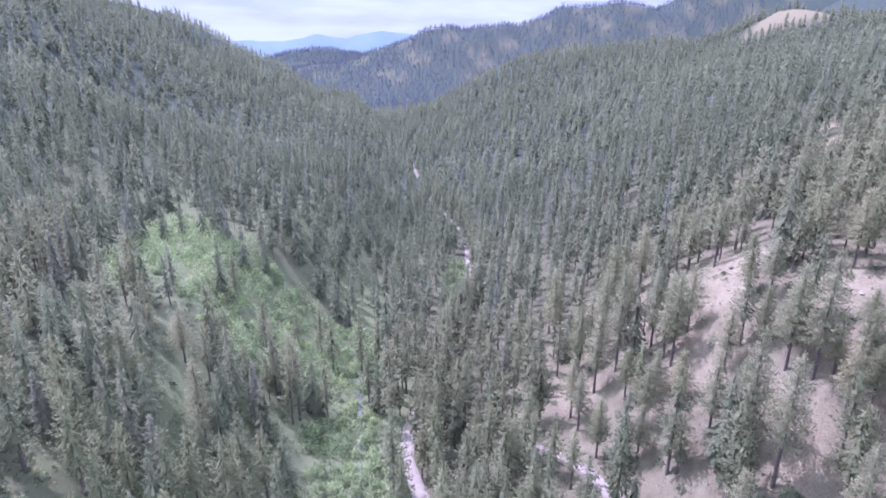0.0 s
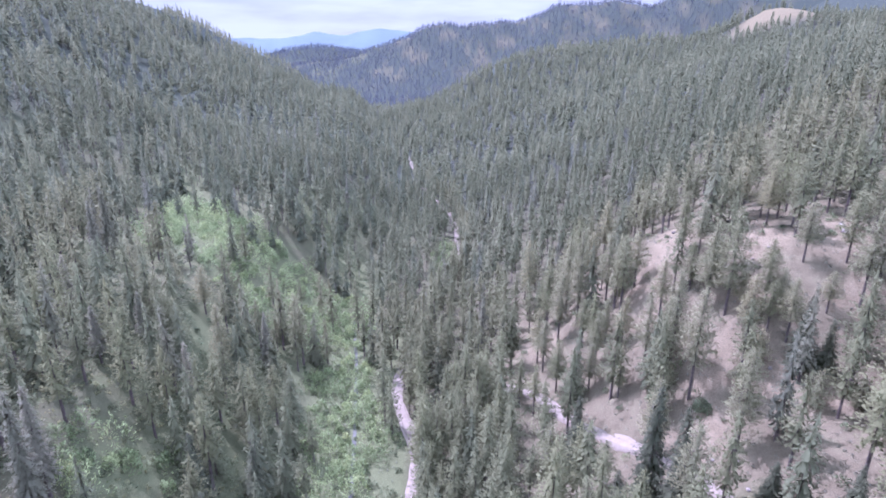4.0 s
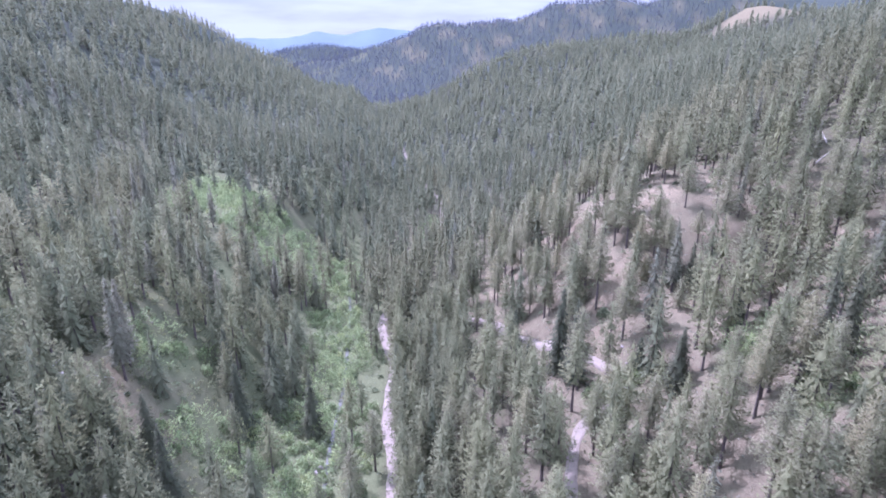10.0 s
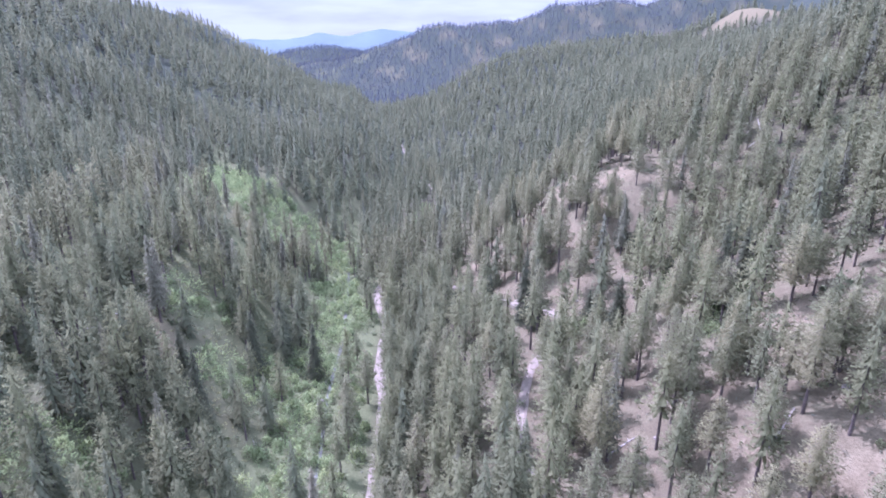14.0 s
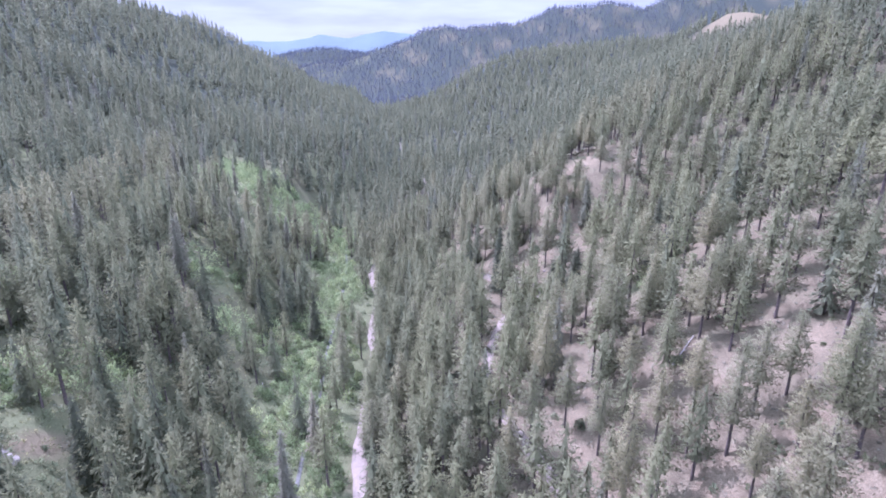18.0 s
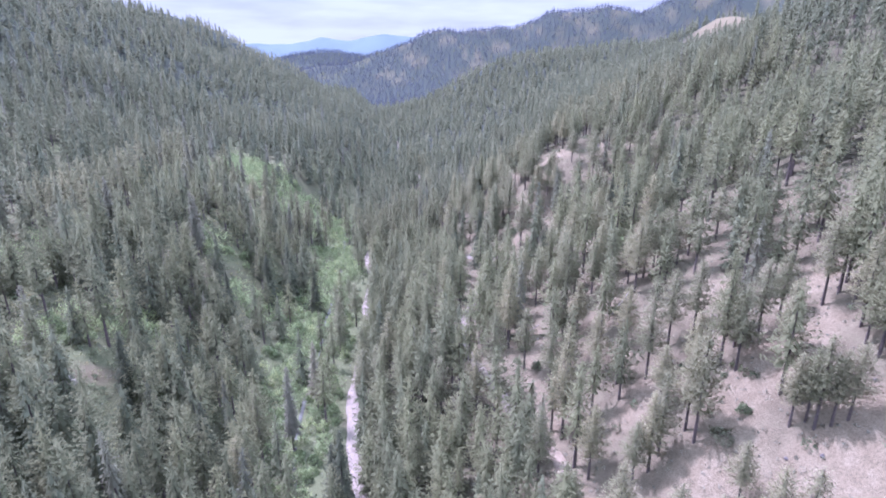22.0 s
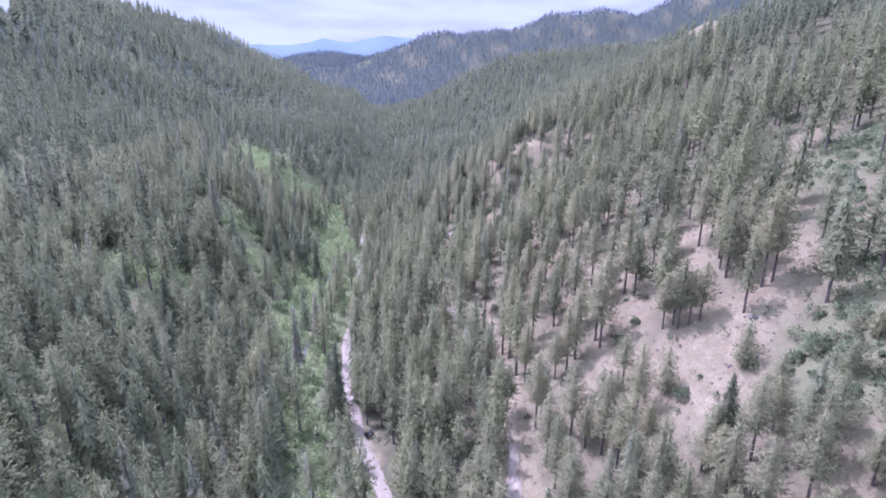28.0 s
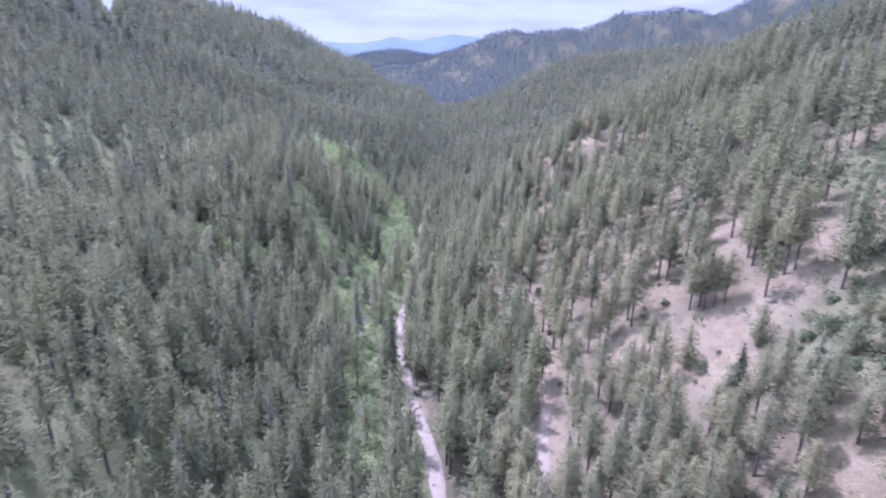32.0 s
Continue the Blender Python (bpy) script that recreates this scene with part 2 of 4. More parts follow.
# bare or grassy places on the plan: x, y, half length, half width, turn
BARE = [(43, 174, 12, 6, 70), (34, 166, 9, 5, 50), (50, 154, 7, 5, 20), (63, 151, 7, 5, 20), (58, 139, 5, 4, 30), (80, 128, 6, 4, 20), (29, 186, 8, 3.5, 70),
        (36, 200, 7, 2.5, 60), (27, 213, 7, 2.5, 60), (14, 178, 9, 4, 100), (26, 162, 5, 4, 40), (32, 157, 5, 4, 0), (36, 138, 7, 4, 50), (32, 129, 6, 5, 50),
        (42, 132, 5, 3.5, 40), (44, 144, 5, 3, 30), (35, 144, 4, 3, 40), (48, 126, 4, 3, 20), (52, 119, 4, 3, 20), (27, 131, 4, 2.5, 0), (100, 236, 9, 5, 30),
        (113, 262, 6, 4, 30), (-13, 157, 10, 3, 100), (55, 75, 8, 5, 40), (30, 66, 6, 3, 80), (28, 53, 9, 4, 85), (31, 43, 8, 4, 85), (42, 58, 6, 3, 30),
        (48, 48, 8, 4, 20), (59, 48, 6, 3, 20), (43, 36, 6, 4, 30), (52, 36, 7, 4, 30), (56, 26, 12, 6, 30), (70, 38, 8, 4, 20), (63, 27, 8, 5, 30), (30, 20, 14, 3.5, 88),
        (29, -1, 14, 3.5, 90), (47, 17, 8, 6, 20), (58, 8, 14, 9, 20), (68, 10, 9, 7, 30), (60, 0, 8, 6, 20), (76, 15, 6, 4, 20), (62, -29, 9, 5, 0), (68, -20, 5, 4, 0), (118, 47, 8, 5, 20), (0.6, 20, 7, 1.7, 112), (-4.6, 22, 5, 1.6, 112), (-14.5, 66, 6, 1.8, 95)]
LUSH = [(-21, 45, 20, 7, 100), (-27, 80, 26, 11, 97), (-31, 120, 30, 11, 93), (-33, 165, 30, 10, 98), (-40, 212, 22, 11, 110), (-70, 222, 33, 15, 168), (-97, 246, 13, 10, 150), (-66, 196, 17, 8, 150), (-52, 201, 14, 8, 120),
        (-46, 110, 14, 7, 60), (-60, 123, 9, 5, 60), (30, 113, 6, 3.5, 30), (54, 108, 10, 4, 30), (-66, 57, 13, 6, 60), (-57, 67, 8, 5, 0), (-94, 86, 12, 6, 80),
        (53, 88, 9, 3.5, 30), (-8, 274, 20, 6, 85), (-88, 205, 10, 8, 0), (-9.5, 16, 20, 4.5, 105), (-8, 4, 12, 5, 110), (-17, 60, 26, 4, 96), (-18.5, 112, 26, 3.5, 93)]
STRAW = [(98, 55, 9, 6, 20), (90, 17, 9, 6, 70), (81, 63, 7, 4, 20), (58, 90, 6, 3, 30), (-56.5, 44, 7, 2.4, 63), (-61, 104, 12, 5, 160), (-106, 96, 5, 4, 0), (398, 785, 66, 42, 15)]
BRUSH = [(77, -7, 13, 10, 30), (90, 14, 16, 8, 70), (97, 36, 12, 8, 40)]


def far_ledges(x, y):
    """Bare rocky places high on the hills that close the valley."""
    g = np.sin(x * 0.034 + 1.5 * np.sin(y * 0.011)) * np.sin(y * 0.023 + x * 0.009 + 0.7)
    fine = np.sin(x * 0.11 - y * 0.05) * np.sin(x * 0.047 + y * 0.09 + 1.1)
    return ease(g + 0.6 * fine, 0.3, 0.7) * ease(y, 1500, 1800) * (1 - ease(y, 2250, 2450)) * 0.5


def within(x, y, patches, soft=0.35):
    best = np.zeros(np.shape(x))
    for cx, cy, a, b, turn in patches:
        c, s = math.cos(radians(turn)), math.sin(radians(turn))
        u, v = (x - cx) * c + (y - cy) * s, -(x - cx) * s + (y - cy) * c
        k = np.sqrt((u / a) ** 2 + (v / b) ** 2)
        best = np.maximum(best, 1 - ease(k, 1 - soft, 1 + soft))
    return best


def mesh_from(name, verts, faces, materials=(), picks=None, smooth=False, tone=None, normals=None):
    """faces: an array of triangles or quads."""
    me = bpy.data.meshes.new(name)
    faces = np.asarray(faces, np.int32)
    n, k = faces.shape
    me.vertices.add(len(verts))
    me.vertices.foreach_set("co", np.asarray(verts, np.float32).ravel())
    me.loops.add(n * k)
    me.loops.foreach_set("vertex_index", faces.ravel())
    me.polygons.add(n)
    me.polygons.foreach_set("loop_start", np.arange(0, n * k, k, dtype=np.int32))
    if smooth:
        me.polygons.foreach_set("use_smooth", np.ones(n, bool))
    for m in materials:
        me.materials.append(m)
    if picks is not None:
        me.polygons.foreach_set("material_index", np.asarray(picks, np.int32))
    me.update(calc_edges=True)
    if tone is not None:
        me.attributes.new("tone", "FLOAT", "POINT").data.foreach_set("value", np.asarray(tone, np.float32))
    if normals is not None:
        me.attributes.new("custom_normal", "FLOAT_VECTOR", "POINT").data.foreach_set("vector", np.asarray(normals, np.float32).ravel())
    return me


def spread(inner, outer, step, growth):
    """Grid lines, even inside and ever wider outside."""
    line = list(np.arange(inner[0], inner[1] + step, step))
    s, a = step, inner[0]
    while a > outer[0]:
        s *= growth
        a -= s
        line.insert(0, a)
    s, a = step, line[-1]
    while a < outer[1]:
        s *= growth
        a += s
        line.append(a)
    return np.array(line)


def build_ground():
    gx, gy = spread((-110, 120), (-6000, 6000), 2.4, 1.055), spread((-110, 280), (-3000, 6000), 2.7, 1.042)
    X, Y = np.meshgrid(gx, gy)
    Z = height(X, Y)
    nx, ny = len(gx), len(gy)
    i = np.arange(nx * ny).reshape(ny, nx)
    f = np.stack([i[:-1, :-1], i[:-1, 1:], i[1:, 1:], i[1:, :-1]], -1).reshape(-1, 4)
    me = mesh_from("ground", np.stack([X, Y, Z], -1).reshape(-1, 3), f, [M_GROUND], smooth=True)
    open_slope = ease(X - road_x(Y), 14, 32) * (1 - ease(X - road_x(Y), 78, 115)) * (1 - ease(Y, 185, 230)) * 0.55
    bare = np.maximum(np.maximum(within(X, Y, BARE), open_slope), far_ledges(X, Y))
    # The mask for painted shade under the woods grows with distance.
    for name, value in (("bare", bare), ("lush", np.maximum(within(X, Y, LUSH), np.maximum(np.maximum(0.7 * within(X, Y, BRUSH), ease(road_x(Y) - X, 0.8, 2.0) * (1 - ease(road_x(Y) - X, 9, 13)) * (Y < 215) * 0.9), (X < creek_x(Y) + 4) * (0.6 + 0.3 * np.sin(X * 0.11 + 2 * np.sin(Y * 0.05)))))), ("woods_shade", np.maximum(ease(Y, 450, 900), 0.8 * ease(np.hypot(X, Y), 260, 420)) * (1 - within(X, Y, STRAW)) * (1 - far_ledges(X, Y))), ("straw", np.maximum(within(X, Y, STRAW), 0.25 * within(X, Y, BRUSH)))):
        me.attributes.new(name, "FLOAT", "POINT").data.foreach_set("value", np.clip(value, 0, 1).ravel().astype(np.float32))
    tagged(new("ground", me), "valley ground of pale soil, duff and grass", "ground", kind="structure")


build_ground()


def strip(name, line, width, lift, mat, label, category):
    """A ribbon of ground along a line of the plan, with sloped edges."""
    pts = []
    for (x0, y0), (x1, y1) in zip(line[:-1], line[1:]):
        n = max(2, int(math.hypot(x1 - x0, y1 - y0) / 2.0))
        pts += [(x0 + (x1 - x0) * k / n, y0 + (y1 - y0) * k / n) for k in range(n)]
    pts.append(line[-1])
    p = np.array(pts)
    for _ in range(6):
        p[1:-1] = (p[:-2] + 2 * p[1:-1] + p[2:]) / 4
    t = np.gradient(p, axis=0)
    t /= np.linalg.norm(t, axis=1)[:, None]
    side = np.stack([t[:, 1], -t[:, 0]], 1)
    w = width / 2 * (1 + 0.12 * np.sin(np.arange(len(p)) * 0.7) + 0.08 * np.sin(np.arange(len(p)) * 1.9))
    verts, offs = [], (-1.2, -1.0, -0.4, 0.4, 1.0, 1.2)
    zs = height(p[:, 0], p[:, 1])
    for o in offs:
        q = p + side * (w * o)[:, None]
        z = np.maximum(zs, height(q[:, 0], q[:, 1])) + lift if abs(o) <= 1 else height(q[:, 0], q[:, 1]) - 0.3
        verts.append(np.column_stack([q, z]))
    verts = np.stack(verts, 1).reshape(-1, 3)
    i = np.arange(len(p) * len(offs)).reshape(len(p), len(offs))
    f = np.stack([i[:-1, :-1], i[:-1, 1:], i[1:, 1:], i[1:, :-1]], -1).reshape(-1, 4)
    return tagged(new(name, mesh_from(name, verts, f, [mat], smooth=True)), label, category, kind="structure")


strip("road", list(zip(ROAD_X[1:21], ROAD_Y[1:21])), 2.7, 0.12, M_ROAD, "pale gravel forest road along the creek", "road")
TRACK = [(31, -60), (28, -20), (28, 0), (29, 10), (30, 25), (30, 37), (25, 46), (18, 58), (14, 72), (15.5, 87), (17.5, 93), (19, 100), (23, 106), (31.5, 110),
         (33, 115), (29, 122), (25, 129), (20.5, 138), (14, 149), (11, 159), (4, 166)]
strip("side_track", TRACK[6:], 1.9, 0.12, M_ROAD, "pale dirt track winding up the open slope", "road")
strip("side_track", TRACK[:4], 2.0, 0.1, M_ROAD, "pale dirt track at the foot of the open slope", "road")
strip("worn_track", TRACK[3:7], 1.7, 0.06, M_SOIL, "faint worn dirt track over bare soil", "road")
strip("creek", list(zip(CREEK_X[2:17], ROAD_Y[2:17])), 0.8, 0.03, M_WATER, "shallow creek between green shrubs", "water")


# ---- trees ----
def tube(path, radii, sides):
    """Rings along a path, as verts and quads."""
    a = np.linspace(0, 2 * math.pi, sides, endpoint=False)
    ring = np.stack([np.cos(a), np.sin(a), np.zeros(sides)], 1)
    v = np.concatenate([np.asarray(p) + ring * r for p, r in zip(path, radii)])
    f = []
    for k in range(len(path) - 1):
        for j in range(sides):
            p, q, n = k * sides + j, k * sides + (j + 1) % sides, sides
            f += [(p, q, q + n), (p, q + n, p + n)]
    return v, np.array(f)


def sprays(rng, centre, out, size, droop):
    """One needle spray, narrow at its root, at each centre."""
    n = len(centre)
    out = out + rng.normal(0, 0.5, (n, 3))
    out[:, 2] += droop
    out /= np.linalg.norm(out, axis=1)[:, None]
    side = np.cross(out, rng.normal(0, 1, (n, 3)))
    side /= np.linalg.norm(side, axis=1)[:, None]
    s = (size * rng.uniform(0.7, 1.3, n))[:, None]
    a, b = centre - out * s * 0.5, centre + out * s * 0.5
    return np.stack([a, b + side * s * 0.2, b - side * s * 0.2], 1).reshape(-1, 3), np.arange(3 * n).reshape(n, 3)


def boughs(rng, h, base, radius, shape, layers, arms):
    """Whorls of boughs: separate drooping blades round the stem, with light between them."""
    vs, n = [], 0
    step = (h - base) / layers
    for k in range(layers):
        t = (k + rng.uniform(0.2, 0.8)) / layers
        r = radius * (1.0 if layers > 8 else 1.14) * ((1 - t) ** 0.8 if shape == "fir" else (0.66 + 0.34 * min(1, t / 0.2)) * (1 - t) ** 0.7) + 0.15
        m = max(5, int(round(2 * arms * (0.55 + 0.45 * r / radius))))
        a = rng.uniform(0, 6.28) + np.arange(m) * 2 * math.pi / m + rng.normal(0, 0.15, m)
        long = rng.uniform(0.7, 1.18, m) * r
        z = base + (h - base) * t + step * rng.uniform(-0.35, 0.35, m)
        drop = np.maximum((0.5 if shape == "fir" else 0.22) * long, 0.5 * step * rng.uniform(0.7, 1.3, m))
        half = math.pi / m * rng.uniform(0.5, 0.9, m)
        hub = np.stack([np.cos(a) * 0.04 * r, np.sin(a) * 0.04 * r, z + step * rng.uniform(0.35, 0.9, m)], 1)
        one = np.stack([np.cos(a - half) * long, np.sin(a - half) * long, z - drop + rng.normal(0, 0.08 * r, m)], 1)
        two = np.stack([np.cos(a + half) * long * 0.92, np.sin(a + half) * long * 0.92, z - drop + rng.normal(0, 0.08 * r, m)], 1)
        vs.append(np.stack([hub, one, two], 1).reshape(-1, 3))
        n += m
    return np.concatenate(vs), np.arange(3 * n).reshape(n, 3)


def crown_points(rng, h, base, radius, shape, whorl, per, along):
    """Places of sprays and their outward ways, for a crown from base to h."""
    cen, out, sticks, big = [], [], [], []
    z = base
    while z < h - 0.25:
        t = (z - base) / (h - base)
        if shape == "fir":
            r = radius * (1 - t) ** 0.8 + 0.15
        else:
            r = radius * (0.66 + 0.34 * min(1, t / 0.2)) * (1 - t) ** 0.7 + 0.2
        n = max(3, int(round(per * (0.45 + 0.55 * r / radius))))
        a0 = rng.uniform(0, 6.28)
        for k in range(n):
            a = a0 + k * 6.283 / n + rng.normal(0, 0.25)
            rr = r * rng.uniform(0.6, 1.2)
            lift = (-0.18 if shape == "fir" else 0.16) + rng.normal(0, 0.1)
            m = max(1, int(round(along * (0.4 + 0.6 * rr / radius))))
            s = (np.arange(m) + rng.uniform(0.5, 1.0, m)) / m
            s = 0.3 + 0.7 * s ** 0.7 if shape != "fir" else 0.12 + 0.88 * s
            way = np.array([math.cos(a), math.sin(a), lift])
            root = np.array([0, 0, z + rng.uniform(-0.3, 0.3)])
            c = root + way * (s * rr)[:, None] + rng.normal(0, 0.2 if shape != "fir" else 0.12, (m, 3))
            cen.append(c)
            big.append(np.full(m, 0.6 + 0.45 * r / radius))
            out.append(np.repeat(way[None], m, 0))
            sticks.append((root, root + way * rr * 0.8))
        z += whorl * rng.uniform(0.75, 1.25)
    top = np.array([[0, 0, h - 0.3], [0, 0, h - 0.9]])
    cen.append(top)
    out.append(np.array([[0.1, 0, 1.0], [0, 0.1, 1.0]]))
    big.append(np.array([0.6, 0.6]))
    return np.concatenate(cen), np.concatenate(out), np.concatenate(big), sticks


def leafy(rng, v, f, high, wild=0.14, facet=0.45):
    """Normals that follow the rounded mass of foliage, and faces turned to agree with them."""
    n = v * np.array([1, 1, 0.0])
    n /= np.linalg.norm(n, axis=1)[:, None] + 0.25
    n = n * 0.72 + np.array([0, 0, 0.58]) + (v[:, 2:3] > high * 0.9) * np.array([0, 0, 0.3])
    n += np.repeat(rng.normal(0, wild, (len(v) // 3 + 1, 3)), 3, 0)[: len(v)]
    n /= np.linalg.norm(n, axis=1)[:, None]
    g = np.cross(v[f[:, 1]] - v[f[:, 0]], v[f[:, 2]] - v[f[:, 0]])
    back = np.sum(g * n[f[:, 0]], 1) < 0
    f = np.where(back[:, None], f[:, ::-1], f)
    g *= np.where(back, -1, 1)[:, None] / (np.linalg.norm(g, axis=1)[:, None] + 1e-9)
    flat = np.zeros(v.shape)
    for k in range(3):
        np.add.at(flat, f[:, k], g)
    flat /= np.linalg.norm(flat, axis=1)[:, None] + 1e-9
    n = n + facet * flat
    return n / (np.linalg.norm(n, axis=1)[:, None] + 1e-9), f


KINDS = {  # height, crown base, crown radius, shape, leaf material
    "pine": (16, 0.29, 3.1, "pine", M_PINE), "fir": (15, 0.05, 3.0, "fir", M_FIR), "young": (7, 0.05, 2.3, "pine", M_PINE),
    "drab": (16, 0.2, 1.8, "fir", M_DRAB), "dark_fir": (15, 0.04, 3.2, "fir", M_DARKFIR)}


def tree_parts(kind, seed, fine):
    rng = np.random.default_rng(seed)
    h, bf, rad, shape, _ = KINDS[kind]
    h, rad, base = h * rng.uniform(0.9, 1.1), rad * rng.uniform(0.85, 1.15), h * bf * rng.uniform(0.8, 1.3)
    whorl, per, along, size, layers, arms = fine
    cv, cf = boughs(rng, h, base, rad * (1.0 if not along else 0.72 if shape == "fir" else 0.34 if layers > 12 else 0.5), shape, layers, arms)
    sticks = []
    if along:
        cen, out, big, sticks = crown_points(rng, h, base, rad, shape, whorl, per, along)
        v, f = sprays(rng, cen, out, size * big, 0.35 if shape == "pine" else -0.05)
        cv, cf = np.concatenate([cv, v]), np.concatenate([cf, f + len(cv)])
    bend = rng.normal(0, 0.012 * h, 2)
    path = [(bend[0] * t * t, bend[1] * t * t, h * t * 0.97 - (0.6 if t == 0 else 0)) for t in (0, 0.25, 0.5, 0.75, 1)]
    r0 = 0.0115 * h + 0.03
    tv, tf = tube(path, [r0 * 1.25, r0 * 0.95, r0 * 0.72, r0 * 0.42, 0.03], 7)
    cv[:, :2] += bend * ((cv[:, 2:3] / h) ** 2)
    cn, cf = leafy(rng, cv, cf, h, 0.14 if along else 0.1, 0.4 if along else 0.3)
    return (tv, tf), (cv, cf, cn), sticks


def near_tree(kind, seed, label):
    (tv, tf), (cv, cf, cn), sticks = tree_parts(kind, seed, (0.45, 8, 25, 0.37, 18, 6) if kind != "young" else (0.32, 9, 14, 0.3, 12, 7))
    vs, fs, n = [], [], 0
    for k, (a, b) in enumerate(sticks):
        if k % 3 == 0:
            v, f = tube([a, b], [0.055, 0.02], 3)
            vs.append(v)
            fs.append(f + n)
            n += len(v)
    tv, tf = np.concatenate([tv] + vs), np.concatenate([tf] + [f + len(tv) for f in fs])
    top = new("pine_tree" if kind in ("pine", "drab") else ("young_pine" if kind == "young" else "fir_tree"))
    for nm, v, f, m, nn in (("trunk", tv, tf, M_BARK, None), ("crown", cv, cf, KINDS[kind][4], cn)):
        # Near crowns get a raised tone: extra light put into their colour.
        o = new(nm, mesh_from(nm, v, f, [m], tone=np.full(len(v), 0.72), normals=nn))
        o.parent = top
    return tagged(top, label, "tree", "trees of the near slopes")


LABELS = {"pine": "tall ponderosa pine with open grey-green crown", "fir": "dark conical fir with branches to the ground",
          "young": "bushy young pine with low branches", "drab": "thin grey half-bare conifer", "dark_fir": "dense dark fir with branches to the ground"}
MODELS = {k: [near_tree(k, 11 * i + 3 + len(k), LABELS[k]) for i in range(n)] for k, n in (("pine", 9), ("fir", 5), ("young", 3), ("drab", 3), ("dark_fir", 4))}
FIRST = {k: [True] * len(v) for k, v in MODELS.items()}
FREE = {k: list(v) for k, v in MODELS.items()}


def plant(kind, x, y, size, turn):
    """size: against the kind's own height."""
    z = float(height(x, y))
    pick = int(abs(math.sin(x * 12.9 + y * 78.2)) * 997) % len(MODELS[kind])
    ob = MODELS[kind][pick]
    if FIRST[kind][pick]:
        FIRST[kind][pick] = False
    else:
        ob = copy_thing(ob, Matrix())
    ob.matrix_basis = Matrix.LocRotScale((x, y, z), Euler((0, 0, turn)), (0.5 + 0.45 * size, 0.5 + 0.45 * size, size))
    if abs(x - road_x(y)) < 6:
        spot = " beside the gravel road"
    elif x < road_x(y):
        spot = " among brush"
    elif float(within(np.array(x), np.array(y), BARE)) > 0.3:
        spot = " on bare soil"
    else:
        spot = " in open woods"
    return tagged(ob, LABELS[kind] + spot, "tree", "trees of the near slopes")


def openness(x, y):
    """How bare of trees the plan is: 0 closed forest, 1 no trees."""
    o = np.maximum(within(x, y, BARE) * 0.94, np.maximum(within(x, y, LUSH) * np.where(y > 190, 0.88, 0.94), np.maximum(within(x, y, STRAW), np.maximum(0.93 * within(x, y, BRUSH), far_ledges(x, y)))))
    o = np.maximum(o, (x - road_x(y) > 0) * (x - road_x(y) < 4.4) * (y > 5) * (y < 26))
    road = x - road_x(y)
    o = np.maximum(o, np.where(road > 0, 1 - ease(road, 1.7, 2.3), 1 - ease(-road, 2.6, 5.0)) * (y < 190))
    o = np.maximum(o, (1 - ease(np.abs(road), 0.5, 1.0)) * (((y > 217) & (y < 228)) | ((y > 291) & (y < 301))))
    slope = ease(x, np.interp(y, [0, 60, 112, 118, 190], [24, 26, 24, 10, 0]), np.interp(y, [0, 60, 112, 118, 190], [28, 30, 30, 22, 10])) * (1 - ease(x - road_x(y), 62, 84)) * (1 - ease(y, 180, 210)) * (0.12 + 0.36 * ease(y, -12, 4))
    gap = np.sin(x * 0.23 + 1.7 * np.sin(y * 0.09)) * np.sin(y * 0.19 + 0.8 + 1.3 * np.sin(x * 0.07))
    slope = np.maximum(slope, 0.6 * ease(gap, 0.1, 0.6) * (x < creek_x(y)) * (y < 132))
    o = np.maximum(np.maximum(o, slope), np.maximum(0.5 * within(x, y, [(-68, 166, 30, 14, 170)]), 0.85 * within(x, y, [(64, -9, 10, 7, 20), (20, 121, 20, 6, 115), (35, 121, 6, 5, 40)])))
    t = np.array(TRACK)
    for (x0, y0), (x1, y1) in zip(t[:-1], t[1:]):
        L = (x1 - x0) ** 2 + (y1 - y0) ** 2
        k = np.clip(((x - x0) * (x1 - x0) + (y - y0) * (y1 - y0)) / L, 0, 1)
        dd = np.hypot(x - x0 - k * (x1 - x0), y - y0 - k * (y1 - y0))
        o = np.maximum(o, 1 - ease(dd, 1.6, 2.6))
    return o


def scatter(rng, x0, x1, y0, y1, step):
    gx, gy = np.meshgrid(np.arange(x0, x1, step), np.arange(y0, y1, step))
    x = (gx + rng.uniform(-0.48, 0.48, gx.shape) * step).ravel()
    y = (gy + rng.uniform(-0.48, 0.48, gy.shape) * step).ravel()
    return x, y


# trees by parts of the plan: x, y, height
FAR_SPUR_PINES = [
    (17.3, 173.9, 17.5), (21.8, 175.2, 21.3), (26.1, 194.1, 21.8), (35, 202.1, 16.8), (28.4, 165, 18.3), (32.2, 168.6, 13.3), (41.7, 161, 12.2), (37.9, 154.6, 9.6),
    (21.7, 157.7, 13.3), (26.6, 157, 10.3), (14.8, 204, 18.8), (45.4, 195.8, 10.9), (50, 187.1, 7.6), (12.5, 166.3, 12.8), (56.5, 156.1, 13), (52.8, 158.4, 13.3),
    (51.5, 165.1, 12), (16.6, 184, 17.3), (21.4, 185, 20.5), (24.7, 161.8, 10.1), (27.6, 173.2, 16.8), (31.3, 174.5, 10.3), (33.1, 155.6, 11.7), (13.9, 157.9, 12.9),
    (21, 166.4, 11.2), (40, 164.9, 11), (40, 151, 12.5), (12, 170.6, 13.8), (66.2, 152.2, 7.5), (49.2, 165.8, 9.9), (53.9, 162.7, 8.5), (28.4, 190, 15.9)]
